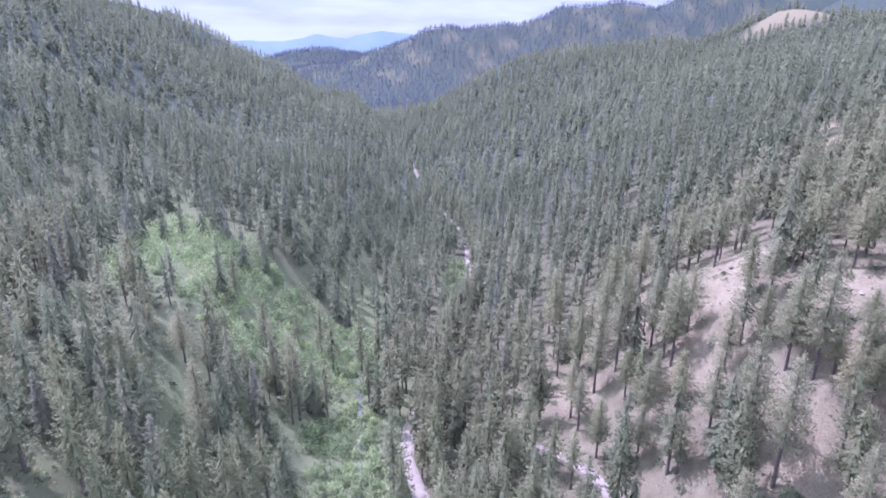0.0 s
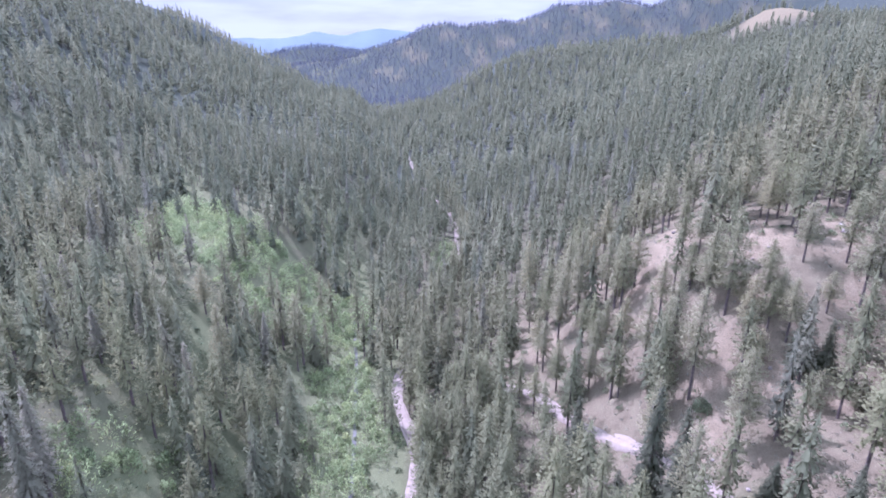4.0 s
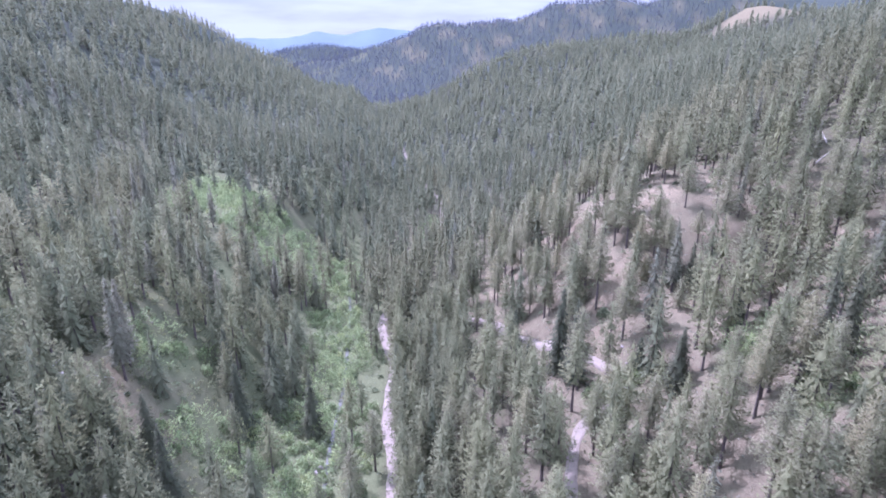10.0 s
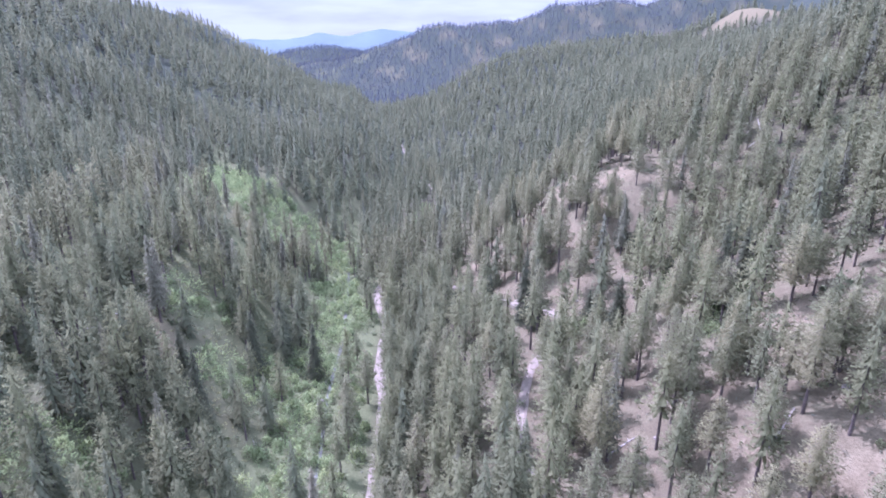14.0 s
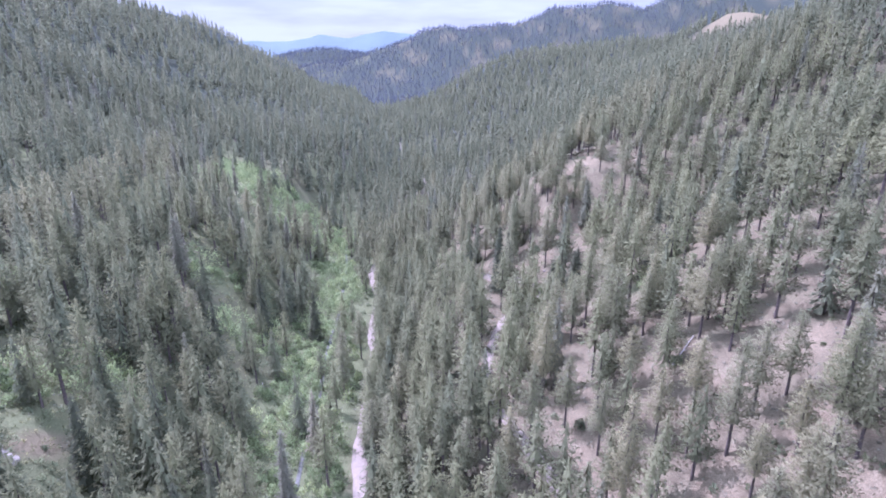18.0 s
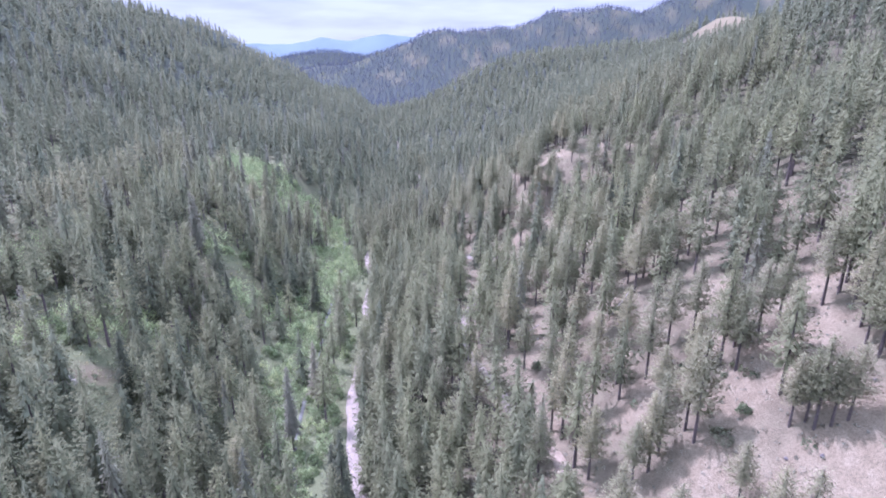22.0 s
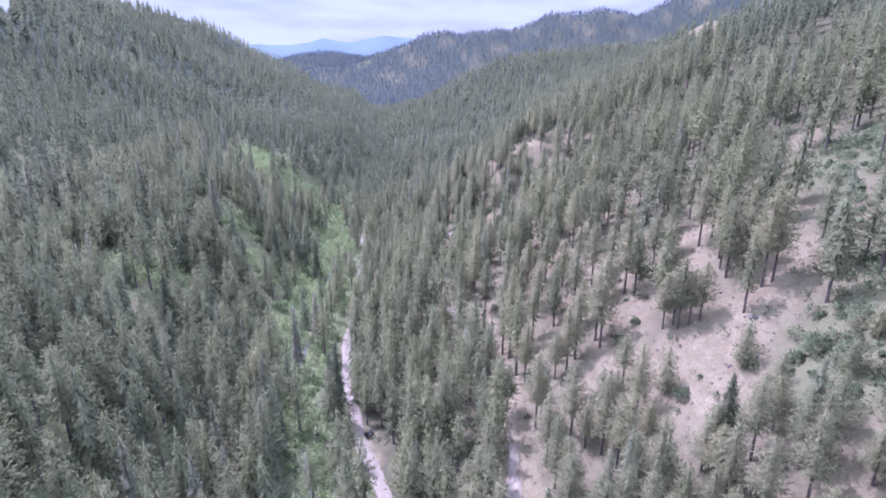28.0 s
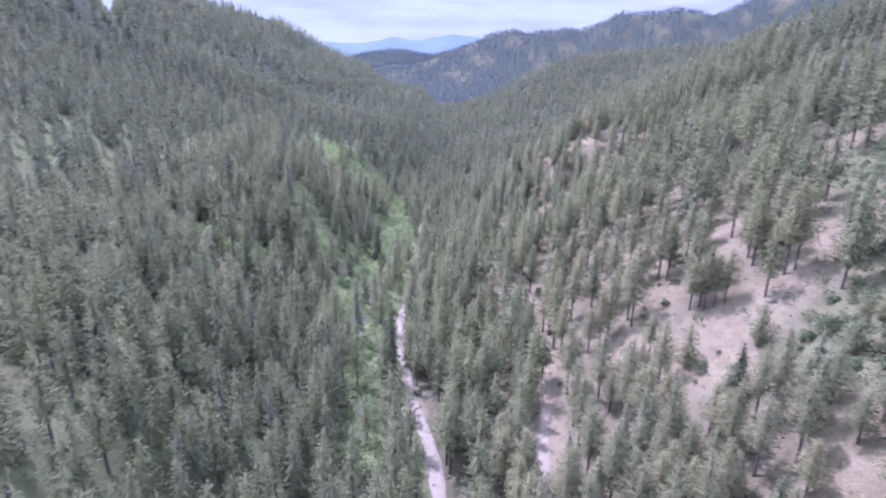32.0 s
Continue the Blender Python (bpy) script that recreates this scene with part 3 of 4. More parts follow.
SPUR_PINES = [
    (40.2, 144.6, 20), (30.4, 144.9, 13.5), (31.7, 135.9, 20.6), (42.3, 143.6, 7.4), (47.5, 141.2, 7.3), (44.5, 138.5, 9), (28.3, 148.2, 15.2), (38.5, 148.4, 17.5),
    (24, 130.3, 15.5), (34.4, 124.2, 17.8), (53.9, 147, 11.1), (59.1, 138.2, 16.8), (59.1, 128.7, 14.8), (15.6, 128.2, 9.2), (19.6, 153.5, 11.1), (45.6, 142.3, 9.6),
    (41.1, 138.3, 12.3), (47.5, 145.7, 8), (53.9, 138.4, 8.2), (59.7, 124.6, 14.2), (46.6, 136.2, 11.1), (67.8, 145.8, 8.7), (68.8, 144, 10.7), (76.2, 127, 20.6),
    (73.6, 138.5, 13.3), (81, 137.5, 13.4), (30.5, 142.1, 19.3), (60.1, 144.8, 12.9), (66.8, 148.9, 13), (85.1, 124, 14.5), (6.3, 127.1, 13.8)]
YOUNG_PINES = [
    (41.5, 134.8, 6.5), (29.9, 140.2, 4.2), (46, 125.5, 7.1), (51.5, 124.2, 5.8), (54.2, 110, 5.7), (53.6, 5.4, 9), (63.1, 0.5, 8.5), (49.4, 0.3, 5.8),
    (75.8, -13.5, 7.2), (71.7, -9.8, 5.8), (77, -6.1, 4.8)]
DRAW_PINES = [
    (23, 114.4, 17.9), (36.2, 84.2, 17.8), (34.7, 88.1, 12.5), (42.5, 88.5, 16.4), (48.5, 89.7, 15.8), (42.7, 96.5, 11.8), (8.1, 111.7, 13.8), (1.7, 107.4, 14),
    (-2.1, 107.8, 14.2), (-7.8, 97.6, 15), (10.6, 97.7, 12.8), (21.4, 95.5, 13.5), (27.2, 106.9, 13.3), (30.2, 95.8, 12.1), (11.9, 81, 11.2), (6.1, 80.6, 12.8),
    (19.9, 81.3, 15.5), (29.8, 85.6, 14.8), (50, 85.1, 12.1), (-3.7, 77.8, 16.2), (1.3, 86.8, 15.2), (37.7, 75, 16.2)]
FIRS = [
    (50.2, 131, 9.7), (52.8, 115.5, 8.4), (37.9, 105, 11.7), (35.1, 115.5, 7.5), (13, 114.5, 12.1), (14, 139.6, 12.5), (21.1, 123.3, 21.3), (23.1, 117.8, 19.9),
    (46.8, 132.7, 13.4), (39.2, 106.7, 11.7), (51.6, 90.7, 17.7), (56, 92.1, 14.7), (12.5, 134.4, 14.5), (57.6, -7.5, 10.2), (-52.4, 97.3, 12.7), (-61, 96.4, 9.8),
    (-63.4, 82.2, 11.7), (-44.8, 116.5, 17.6), (-41.4, 128.2, 17.6), (-31.8, 122.5, 15.8), (-49.9, 125.9, 15.3), (-46.9, 90.3, 15.9), (-6.8, 28.2, 21), (-8.8, 30.5, 17), (-48.9, 44.2, 16),
    (-41.3, 37.4, 14.7), (-34, 39.5, 15.5)]
SHELF_PINES = [
    (46.7, 69.1, 12.5), (43.7, 57.8, 12), (37.1, 67.7, 19), (44.7, 71.1, 12.8), (42.5, 67.6, 11.8), (36.8, 70, 18.5), (45.4, 39.2, 18.8), (44.4, 48.5, 12.8),
    (38.8, 47.5, 13.2), (26.9, 57.7, 13.5), (24.9, 71.3, 13.5), (31, 50.8, 14), (37.7, 59.2, 12), (-5.3, 66.9, 15.5), (9.3, 51.7, 13.5), (16.5, 50.1, 13.2),
    (31.3, 38.6, 20.8), (24.6, 67.4, 20.2), (20.3, 54.1, 16.5), (13.8, 43.6, 16), (-8.4, 67.2, 15.5)]
UPPER_PINES = [
    (48.7, 58.6, 17), (55.5, 62.8, 12.8), (48.6, 62.9, 11.5), (49.6, 41.8, 14.5), (53.7, 41.7, 13), (51.6, 62.6, 14.2), (53.6, 61.2, 13), (57.9, 61.9, 12.2),
    (69.9, 59.2, 11.5), (67.9, 52.2, 12.8), (84.1, 62.8, 8), (69.8, 54.5, 9), (66.3, 64.3, 11)]
HIGH_PINES = [
    (57.7, 79.3, 16.8), (61.9, 80.3, 12)]
KNOLL_PINES = [
    (51, 33.6, 11.2), (45.4, 32.2, 12.5), (55, 29, 13.8), (62.9, 33.5, 11.8), (47.1, 22.7, 19.5), (56.6, 36.2, 11.8), (60.3, 26.1, 11.2), (53.8, 31.6, 19.2),
    (59.4, 32.5, 13), (67.7, 31.4, 14.5), (68.4, 23.9, 14), (70.2, 18.2, 16.5), (70.6, 12.4, 17.8), (72.1, 12.1, 15.5), (40.8, 22.5, 12.8), (67.4, 18.4, 15.2),
    (56.5, 16.8, 12.2), (58, 16.1, 12), (58.4, 14.8, 12.8), (59.9, 14, 12), (61.5, 13.5, 10.8), (46.8, 25.3, 16), (42.7, 24.1, 14.8)]
LOW_PINES = [
    (33.2, 26.8, 13.8), (38.5, 22.3, 12), (34.6, 14.5, 9.8), (26.9, 17.3, 13.8), (33.4, 12.5, 16.2), (28.7, 18.6, 11), (25.6, 29.3, 14.5), (15.3, 17.5, 13.8)]
HILL_PINES = [
    (46.2, 7.8, 8.2), (66.1, -16.9, 9.2), (61.5, -11.9, 8.8), (43.3, 6.2, 14), (55.5, -8.7, 8), (35.1, -9.6, 14), (44.4, -9, 13.5), (55.7, -21.7, 13),
    (60.2, -22.7, 13.2), (48.1, -17.7, 12.2), (53.7, -16.9, 13.5), (59.5, -27.5, 8.8), (68.6, -29, 12), (71.2, -28.5, 12.5), (69.2, -23, 8.5), (67.8, -33.8, 12.2),
    (38, -14, 11.8), (33.9, 3.2, 14.5), (44.1, -2.4, 13.8), (10.9, 9.3, 13.2), (19.9, -3, 12.2), (66.1, -24.2, 8), (75.2, -24, 10.5)]
THIN_TREES = [
    (-68, 151, 10.9), (-70.7, 140.8, 12.4), (-84.4, 156.3, 13.5), (-51, 169.1, 15.6), (-56.4, 141.8, 16.5), (-93.6, 182.4, 16.3), (-93.8, 188.6, 18.1), (-109, 191.8, 14.6),
    (-61.7, 108.9, 19.7), (-85.1, 108.9, 16.6), (-21.7, 52, 22), (-20, 67.7, 17), (-64.5, 44.3, 16.2), (-62.7, 112.8, 17.3)]
CREEK_PINES = [
    (-65, 171.9, 12.3), (-66.3, 154.6, 14.9), (-55.6, 155.8, 16.1), (-49.1, 188.5, 14.9), (-71.1, 172.8, 7.4), (-19.8, 99.1, 13.8), (-17.1, 111, 16.2), (-26.2, 45.7, 19),
    (-25.1, 31.9, 15.9)]
ZONES = [("pine", FAR_SPUR_PINES), ("pine", SPUR_PINES), ("young", YOUNG_PINES), ("pine", DRAW_PINES), ("dark_fir", FIRS), ("pine", SHELF_PINES), ("pine", UPPER_PINES), ("pine", HIGH_PINES), ("pine", KNOLL_PINES), ("pine", LOW_PINES), ("pine", HILL_PINES), ("drab", THIN_TREES), ("pine", CREEK_PINES)]
PLANTED = []
for kind, zone in ZONES:
    for px, py, tall in zone:
        own = KINDS[kind][0]
        plant(kind, px, py, tall / own, (px * 7.1 + py * 3.3) % 6.28)
        PLANTED.append((px, py))
PLANTED = np.array(PLANTED)


def clear_of_planted(x, y, gap=2.4):
    ok = np.ones(len(x), bool)
    for px, py in PLANTED:
        ok &= (x - px) ** 2 + (y - py) ** 2 > gap * gap
    return ok


rng = np.random.default_rng(5)
x, y = scatter(rng, -110, 125, -75, 215, 5.1)
keep = (rng.uniform(0, 1, len(x)) > openness(x, y)) & clear_of_planted(x, y)
seen = (np.abs(x - 5) < 45 + 0.8 * (y + 95)) & (y > -62)
x, y = x[keep & seen], y[keep & seen]
lx, ly = scatter(rng, -80, -12, -30, 120, 6.4)
lk = (rng.uniform(0, 1, len(lx)) > openness(lx, ly)) & clear_of_planted(lx, ly, 3.0) & (lx < creek_x(ly) - 5)
x, y = np.concatenate([x, lx[lk]]), np.concatenate([y, ly[lk]])
row = np.arange(28, 420, 2.7)
screen = ((row > 138) & (row < 160)) | ((row > 98) & (row < 120)) | ((row > 72) & (row < 94)) | ((row > 190) & ~((row > 217) & (row < 228)) & ~((row > 291) & (row < 301)))
rx, ry = road_x(row) + rng.uniform(1.6, 2.8, len(row)), row + rng.uniform(-0.8, 0.8, len(row))
ok = (rng.uniform(0, 1, len(row)) < np.where(screen, 0.9, 0.45)) & clear_of_planted(rx, ry, 1.6)
rx, ry = rx[ok], ry[ok]
bx, by = scatter(rng, -25, 34, -45, 188, 3.4)
off = bx - road_x(by)
belt = np.interp(by, [-45, 0, 60, 66, 112, 118, 190], [26, 25.5, 25.5, 24, 24, 3, -2])
ok = (off > 2.0) & (bx < belt) & (rng.uniform(0, 1, len(bx)) > openness(bx, by)) & (rng.uniform(0, 1, len(bx)) < 0.68) & clear_of_planted(bx, by)
far_off = (x > np.interp(y, [-45, 0, 60, 66, 112, 118, 190], [26, 25.5, 25.5, 24, 24, 3, -2])) | (x - road_x(y) < 0) | (y < -45) | (y > 188)
hx, hy = scatter(rng, 27, 74, -62, -7, 3.7)
hk = (rng.uniform(0, 1, len(hx)) > openness(hx, hy)) & clear_of_planted(hx, hy)
hx, hy = hx[hk], hy[hk]
far_off &= ~((x > 26) & (x < 75) & (y < -6))
bx, by, ok = np.concatenate([bx[ok], hx]), np.concatenate([by[ok], hy]), slice(None)
x, y = np.concatenate([x[far_off], bx[ok], rx]), np.concatenate([y[far_off], by[ok], ry])
order = np.argsort(np.where((x > 18) & (y < 45), np.hypot(x - 45, y + 20) - 75, y + 0.35 * np.abs(x)))
nx_, ny_ = x[order], y[order]
lim_near = 145
for px, py in zip(nx_[:lim_near], ny_[:lim_near]):
    u = rng.uniform()
    if px < creek_x(py):
        kind = "fir" if u < 0.45 else ("pine" if u < 0.8 else "drab")
    else:
        kind = "pine" if u < 0.9 else "fir"
    plant(kind, float(px), float(py), float(rng.uniform(0.6, 1.08)) * (0.78 if px > 48 and py < 0 else 1.0), float(rng.uniform(0, 6.28)))


def forest(name, xs, ys, sizes, kinds, fine, label, variants=6, lit_tone=0.62):
    """Woods that nobody could count: one mesh."""
    vs, fs, ms, ts, ns, n = [], [], [], [], [], 0
    mats = [M_BARK, M_PINE, M_FIR, M_DRAB, M_HAZE_BLUE]
    stock = {}
    for k in ("pine", "fir", "drab"):
        stock[k] = []
        for i in range(variants):
            (tv, tf), (cv, cf, cn), _ = tree_parts(k, 100 + i, fine)
            if fine[0] > 1.0:
                tv, tf = tube([(0, 0, -0.5), (0, 0, 9.0)], [0.2, 0.08], 3)
            keepv = tf[: 14 * 3]
            tn = tv * np.array([1, 1, 0.0]) + np.array([0, 0, 0.02])
            stock[k].append((np.concatenate([tv, cv]), np.concatenate([tn / np.linalg.norm(tn, axis=1)[:, None], cn]), np.concatenate([keepv, cf + len(tv)]),
                             np.concatenate([np.zeros(len(keepv)), np.full(len(cf), mats.index(KINDS[k][4]))])))
    r = np.random.default_rng(len(xs))
    turns, picks = r.uniform(0, 6.28, len(xs)), r.integers(0, variants, len(xs))
    # The mean tone per wood paints it shaded or lit; the rest is random.
    tones = np.clip(r.normal(lit_tone, 0.16, len(xs)) + 0.09 * np.sin(xs * 0.045 + 2 * np.sin(ys * 0.03)), 0, 0.82)
    zs = height(xs, ys)
    # Nearly all trees beyond y 1350 take the needles with painted haze.
    hazed = (ys > 1350) & (r.uniform(0, 1, len(xs)) < 0.93)
    for px, py, pz, s, k, a, i, tone, blue in zip(xs, ys, zs, sizes, kinds, turns, picks, tones, hazed):
        v, nv, f, m = stock[k][i]
        m = np.where(m > 0, mats.index(M_HAZE_BLUE), m) if blue else m
        c, sn = math.cos(a) * s, math.sin(a) * s
        w = np.empty(v.shape, np.float32)
        w[:, 0], w[:, 1], w[:, 2] = v[:, 0] * c - v[:, 1] * sn + px, v[:, 0] * sn + v[:, 1] * c + py, v[:, 2] * s + pz
        ts.append(np.full(len(v), tone, np.float32))
        vs.append(w)
        c, sn = math.cos(a), math.sin(a)
        ns.append(np.stack([nv[:, 0] * c - nv[:, 1] * sn, nv[:, 0] * sn + nv[:, 1] * c, nv[:, 2]], 1).astype(np.float32))
        fs.append(f + n)
        ms.append(m)
        n += len(v)
    me = mesh_from(name, np.concatenate(vs), np.concatenate(fs), mats, np.concatenate(ms), tone=np.concatenate(ts), normals=np.concatenate(ns))
    return tagged(new(name, me), label, "forest", kind="stuff")


def pick_kinds(r, xs, ys):
    u = r.uniform(0, 1, len(xs))
    left = xs < creek_x(ys)
    return np.where(left, np.where(u < 0.36, "fir", np.where(u < 0.95, "pine", "drab")), np.where(u < 0.88, "pine", np.where(u < 0.96, "fir", "drab")))


def woods(name, r, box, step, far0, far1, fine, label, skip=None, grow=1.0):
    xs, ys = scatter(r, *box, step)
    dist = np.hypot(xs - 5, ys + 40)
    ok = (dist >= far0) & (dist < far1) & (np.abs(xs - 5) < 45 + 0.86 * (ys + 95)) & (r.uniform(0, 1, len(xs)) > openness(xs, ys))
    xs, ys = xs[ok], ys[ok]
    if skip is not None:
        ok = skip(xs, ys)
        xs, ys = xs[ok], ys[ok]
    sizes = r.uniform(0.65, 1.25, len(xs)) * grow
    # Lowest tones: shading of the distant slopes is put into the needle colour.
    return forest(name, xs, ys, sizes, pick_kinds(r, xs, ys), fine, label, lit_tone=0.0 if far0 > 100 else 0.05)


r2 = np.random.default_rng(9)
# the rest of the middle ground
x2, y2 = nx_[lim_near:], ny_[lim_near:]
close = (x2 > road_x(y2) - 74) & (y2 < 165)
# The low tone here paints shade into the high slope woods.
forest("slope_woods", x2[~close], y2[~close], r2.uniform(0.6, 1.18, np.sum(~close)), pick_kinds(r2, x2[~close], y2[~close]), (0.9, 5, 5, 0.85, 9, 6), "conifer woods high on the valley sides", lit_tone=0.03)
x2, y2 = x2[close], y2[close]
forest("valley_woods", x2, y2, r2.uniform(0.68, 1.18, len(x2)), pick_kinds(r2, x2, y2), (0.62, 6, 9, 0.56, 10, 6), "mixed pine and fir woods on both valley sides")
beyond = lambda xs, ys: ~((xs > -112) & (xs < 127) & (ys < 217))
woods("middle_woods", r2, (-330, 420, -60, 420), 6.0, 0, 430, (1.5, 4, 2, 1.0, 8, 5), "dense conifer woods further down the valley", beyond)
woods("far_woods", r2, (-800, 1000, 200, 1100), 8.4, 430, 1000, (2.0, 0, 0, 2.5, 6, 5), "distant conifer forest on the valley slopes")
open_view = lambda xs, ys: (xs > -0.43 * ys) & (xs < 0.5 * ys)
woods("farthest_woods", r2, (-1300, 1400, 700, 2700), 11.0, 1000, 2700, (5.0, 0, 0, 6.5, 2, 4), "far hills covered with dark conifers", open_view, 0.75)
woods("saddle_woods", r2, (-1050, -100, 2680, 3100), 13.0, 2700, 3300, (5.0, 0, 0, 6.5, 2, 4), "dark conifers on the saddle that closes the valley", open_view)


# ---- shrubs ----
def dome(rng, r, h, n, size):
    a, c = rng.uniform(0, 6.28, n), rng.uniform(0.0, 1.0, n)
    k = rng.uniform(0.55, 1.0, n) ** 0.5
    out = np.stack([np.cos(a) * np.sqrt(1 - c * c), np.sin(a) * np.sqrt(1 - c * c), c], 1)
    knob = 1 + 0.22 * np.sin(3 * a + rng.uniform(0, 6)) + 0.15 * np.sin(5 * c * 3 + 2 * a)
    cen = out * (k * knob)[:, None] * np.array([r, r, h])
    v, f = sprays(rng, cen, out, size, 0.2)
    nn, f = leafy(rng, v, f, h)
    return v, f, nn


def thicket(name, xs, ys, rs, n, size, mat, label, flat=0.8):
    r = np.random.default_rng(len(xs) + n)
    vs, fs, ts, ns, k = [], [], [], [], 0
    zs = height(xs, ys)
    for px, py, pz, rad in zip(xs, ys, zs, rs):
        v, f, nn = dome(r, rad, rad * flat * r.uniform(0.8, 1.9), n, size)
        ts.append(np.full(len(v), r.uniform(0.0, 0.95)))
        vs.append(v + np.array([px, py, pz]))
        ns.append(nn)
        fs.append(f + k)
        k += len(v)
    return tagged(new(name, mesh_from(name, np.concatenate(vs), np.concatenate(fs), [mat], tone=np.concatenate(ts), normals=np.concatenate(ns))), label, "shrubs", kind="stuff")


r3 = np.random.default_rng(21)
bx, by = scatter(r3, -115, 112, -25, 300, 3.3)
ok = (within(bx, by, LUSH) > r3.uniform(0.25, 0.9, len(bx))) & (np.where(bx < road_x(by), road_x(by) - bx - 1.3, bx - road_x(by)) > 2.2) & (np.abs(bx - creek_x(by)) > 0.2)
bx, by = bx[ok], by[ok]
thicket("creek_thicket", bx, by, 1.0 + 2.5 * r3.uniform(0, 1, len(bx)) ** 1.7, 270, 0.5, M_SHRUB, "bright green broadleaf shrubs along the creek", 1.15)
bx, by = scatter(r3, -90, 112, -50, 200, 3.2)
left = bx < creek_x(by) + 6
ok = np.where(left, r3.uniform(0, 1, len(bx)) < 0.85, r3.uniform(0, 1, len(bx)) < 0.2 + 0.6 * within(bx, by, BRUSH)) & (np.abs(bx - road_x(by)) > 3.2)
bx, by = bx[ok], by[ok]
thicket("underbrush", bx, by, r3.uniform(0.4, 1.35, len(bx)), 60, 0.5, M_SCRUB, "low green brush under the trees")
bx, by = scatter(r3, 8, 85, 20, 215, 3.6)
ok = (within(bx, by, BARE) > 0.3) & (r3.uniform(0, 1, len(bx)) < np.where(by > 110, 0.55, 0.22))
bx, by = bx[ok], by[ok]
thicket("slope_shrubs", bx, by, r3.uniform(0.35, 1.15, len(bx)), 70, 0.34, M_SCRUB, "small rounded shrubs scattered over bare soil", 0.9)
bx, by = scatter(r3, -95, -10, 18, 140, 1.35)
ok = (bx < creek_x(by) - 4) & (r3.uniform(0, 1, len(bx)) < 0.6)
bx, by = bx[ok], by[ok]
thicket("meadow_grass", bx, by, r3.uniform(0.25, 0.75, len(bx)), 18, 0.36, M_GRASS, "yellow-green grass tufts between the trees", 0.7)
bx, by = scatter(r3, 60, 112, -22, 52, 1.9)
ok = within(bx, by, BRUSH) > r3.uniform(0.25, 1.35, len(bx))
bx, by = bx[ok], by[ok]
thicket("slope_brush", bx, by, r3.uniform(0.6, 1.4, len(bx)) ** 1.7, 150, 0.42, M_SCRUB, "grey-green brush thicket on the dry slope", 1.0)
bx, by = scatter(r3, -95, 100, -40, 195, 1.7)
ok = (r3.uniform(0, 1, len(bx)) < np.where(bx > 14, 0.6, 0.16)) & (np.hypot(bx - 61, by - 8) > 3)
bx, by = bx[ok], by[ok]
thicket("sagebrush", bx, by, r3.uniform(0.12, 0.62, len(bx)) ** 1.2, 16, 0.3, M_SAGE, "small grey-green sagebrush tufts on bare soil")


def bush(px, py, rad, tall, seed, label, mat):
    r = np.random.default_rng(seed)
    top = new("bush")
    v, f, nn = dome(r, rad, tall, int(480 * rad), 0.38)
    part = new("foliage", mesh_from("foliage", v, f, [mat], tone=np.full(len(v), 0.5), normals=nn))
    part.parent = top
    vs, fs, n = [], [], 0
    for k in range(7):
        a = k * 0.9 + r.uniform(0, 0.4)
        tv, tf = tube([(0, 0, -0.2), (math.cos(a) * rad * 0.3, math.sin(a) * rad * 0.3, tall * 0.5), (math.cos(a) * rad * 0.6, math.sin(a) * rad * 0.6, tall * 0.85)], [0.05, 0.035, 0.015], 4)
        vs.append(tv)
        fs.append(tf + n)
        n += len(tv)
    part = new("stems", mesh_from("stems", np.concatenate(vs), np.concatenate(fs), [M_BARK]))
    part.parent = top
    top.location = (px, py, float(height(px, py)))
    return tagged(top, label, "bush", "bushes of the open slope")


for px, py, rad, tall, seed in ((71.3, -3.3, 2, 1.9, 1), (55.2, 2.4, 1.5, 1.6, 2), (50.3, 20.5, 1.9, 1, 3), (68.6, -3.3, 1.3, 1, 4), (73.6, -6.1, 1.5, 1.4, 5), (74.4, -11.2, 1.7, 1.5, 6), (79.5, -9.3, 1.6, 1.4, 7), (78, -16, 1.8, 1.6, 8), (76.5, -3.4, 1.4, 1.1, 9), (70.9, -12.2, 1.2, 1, 10), (44.8, 56.9, 1, 0.8, 11), (28, 64.9, 1.2, 0.9, 12), (26.1, 112.2, 2.2, 1.8, 13), (32.8, 133.3, 1.4, 1.5, 14), (29.3, 147.3, 1.4, 1.2, 15), (31.6, 110, 1.6, 1.4, 16), (53.4, 22.2, 1, 0.8, 17), (26.7, 80.3, 1.1, 1.4, 18), (29.4, 56.7, 0.9, 1.5, 19), (27.7, 139.6, 1.6, 1.3, 20), (38.4, 134.5, 1.4, 1.1, 21), (32.9, 133, 1.5, 1.2, 22)):
    bush(px, py, rad, tall, seed, "rounded green bush on pale soil", M_SCRUB if seed % 3 else M_PINE)

# ---- stones, logs and dead wood ----
def stone(seed, size, mat):
    r = np.random.default_rng(seed)
    bm = bmesh.new()
    bmesh.ops.create_icosphere(bm, subdivisions=2, radius=1)
    cuts = [Vector(c).normalized() for c in r.normal(0, 1, (9, 3))]
    for v in bm.verts:
        for c in cuts:
            over = v.co.dot(c) - 0.72
            if over > 0:
                v.co -= c * over
        v.co = Vector((v.co.x * size[0], v.co.y * size[1], v.co.z * size[2]))
    me = bpy.data.meshes.new("boulder")
    bm.to_mesh(me)
    bm.free()
    me.materials.append(mat)
    return me


STONES = [stone(40 + i, (1.0, 0.8, 0.65), m) for i, m in enumerate((M_ROCK, M_ROCK, M_DARKROCK, M_DARKROCK))]


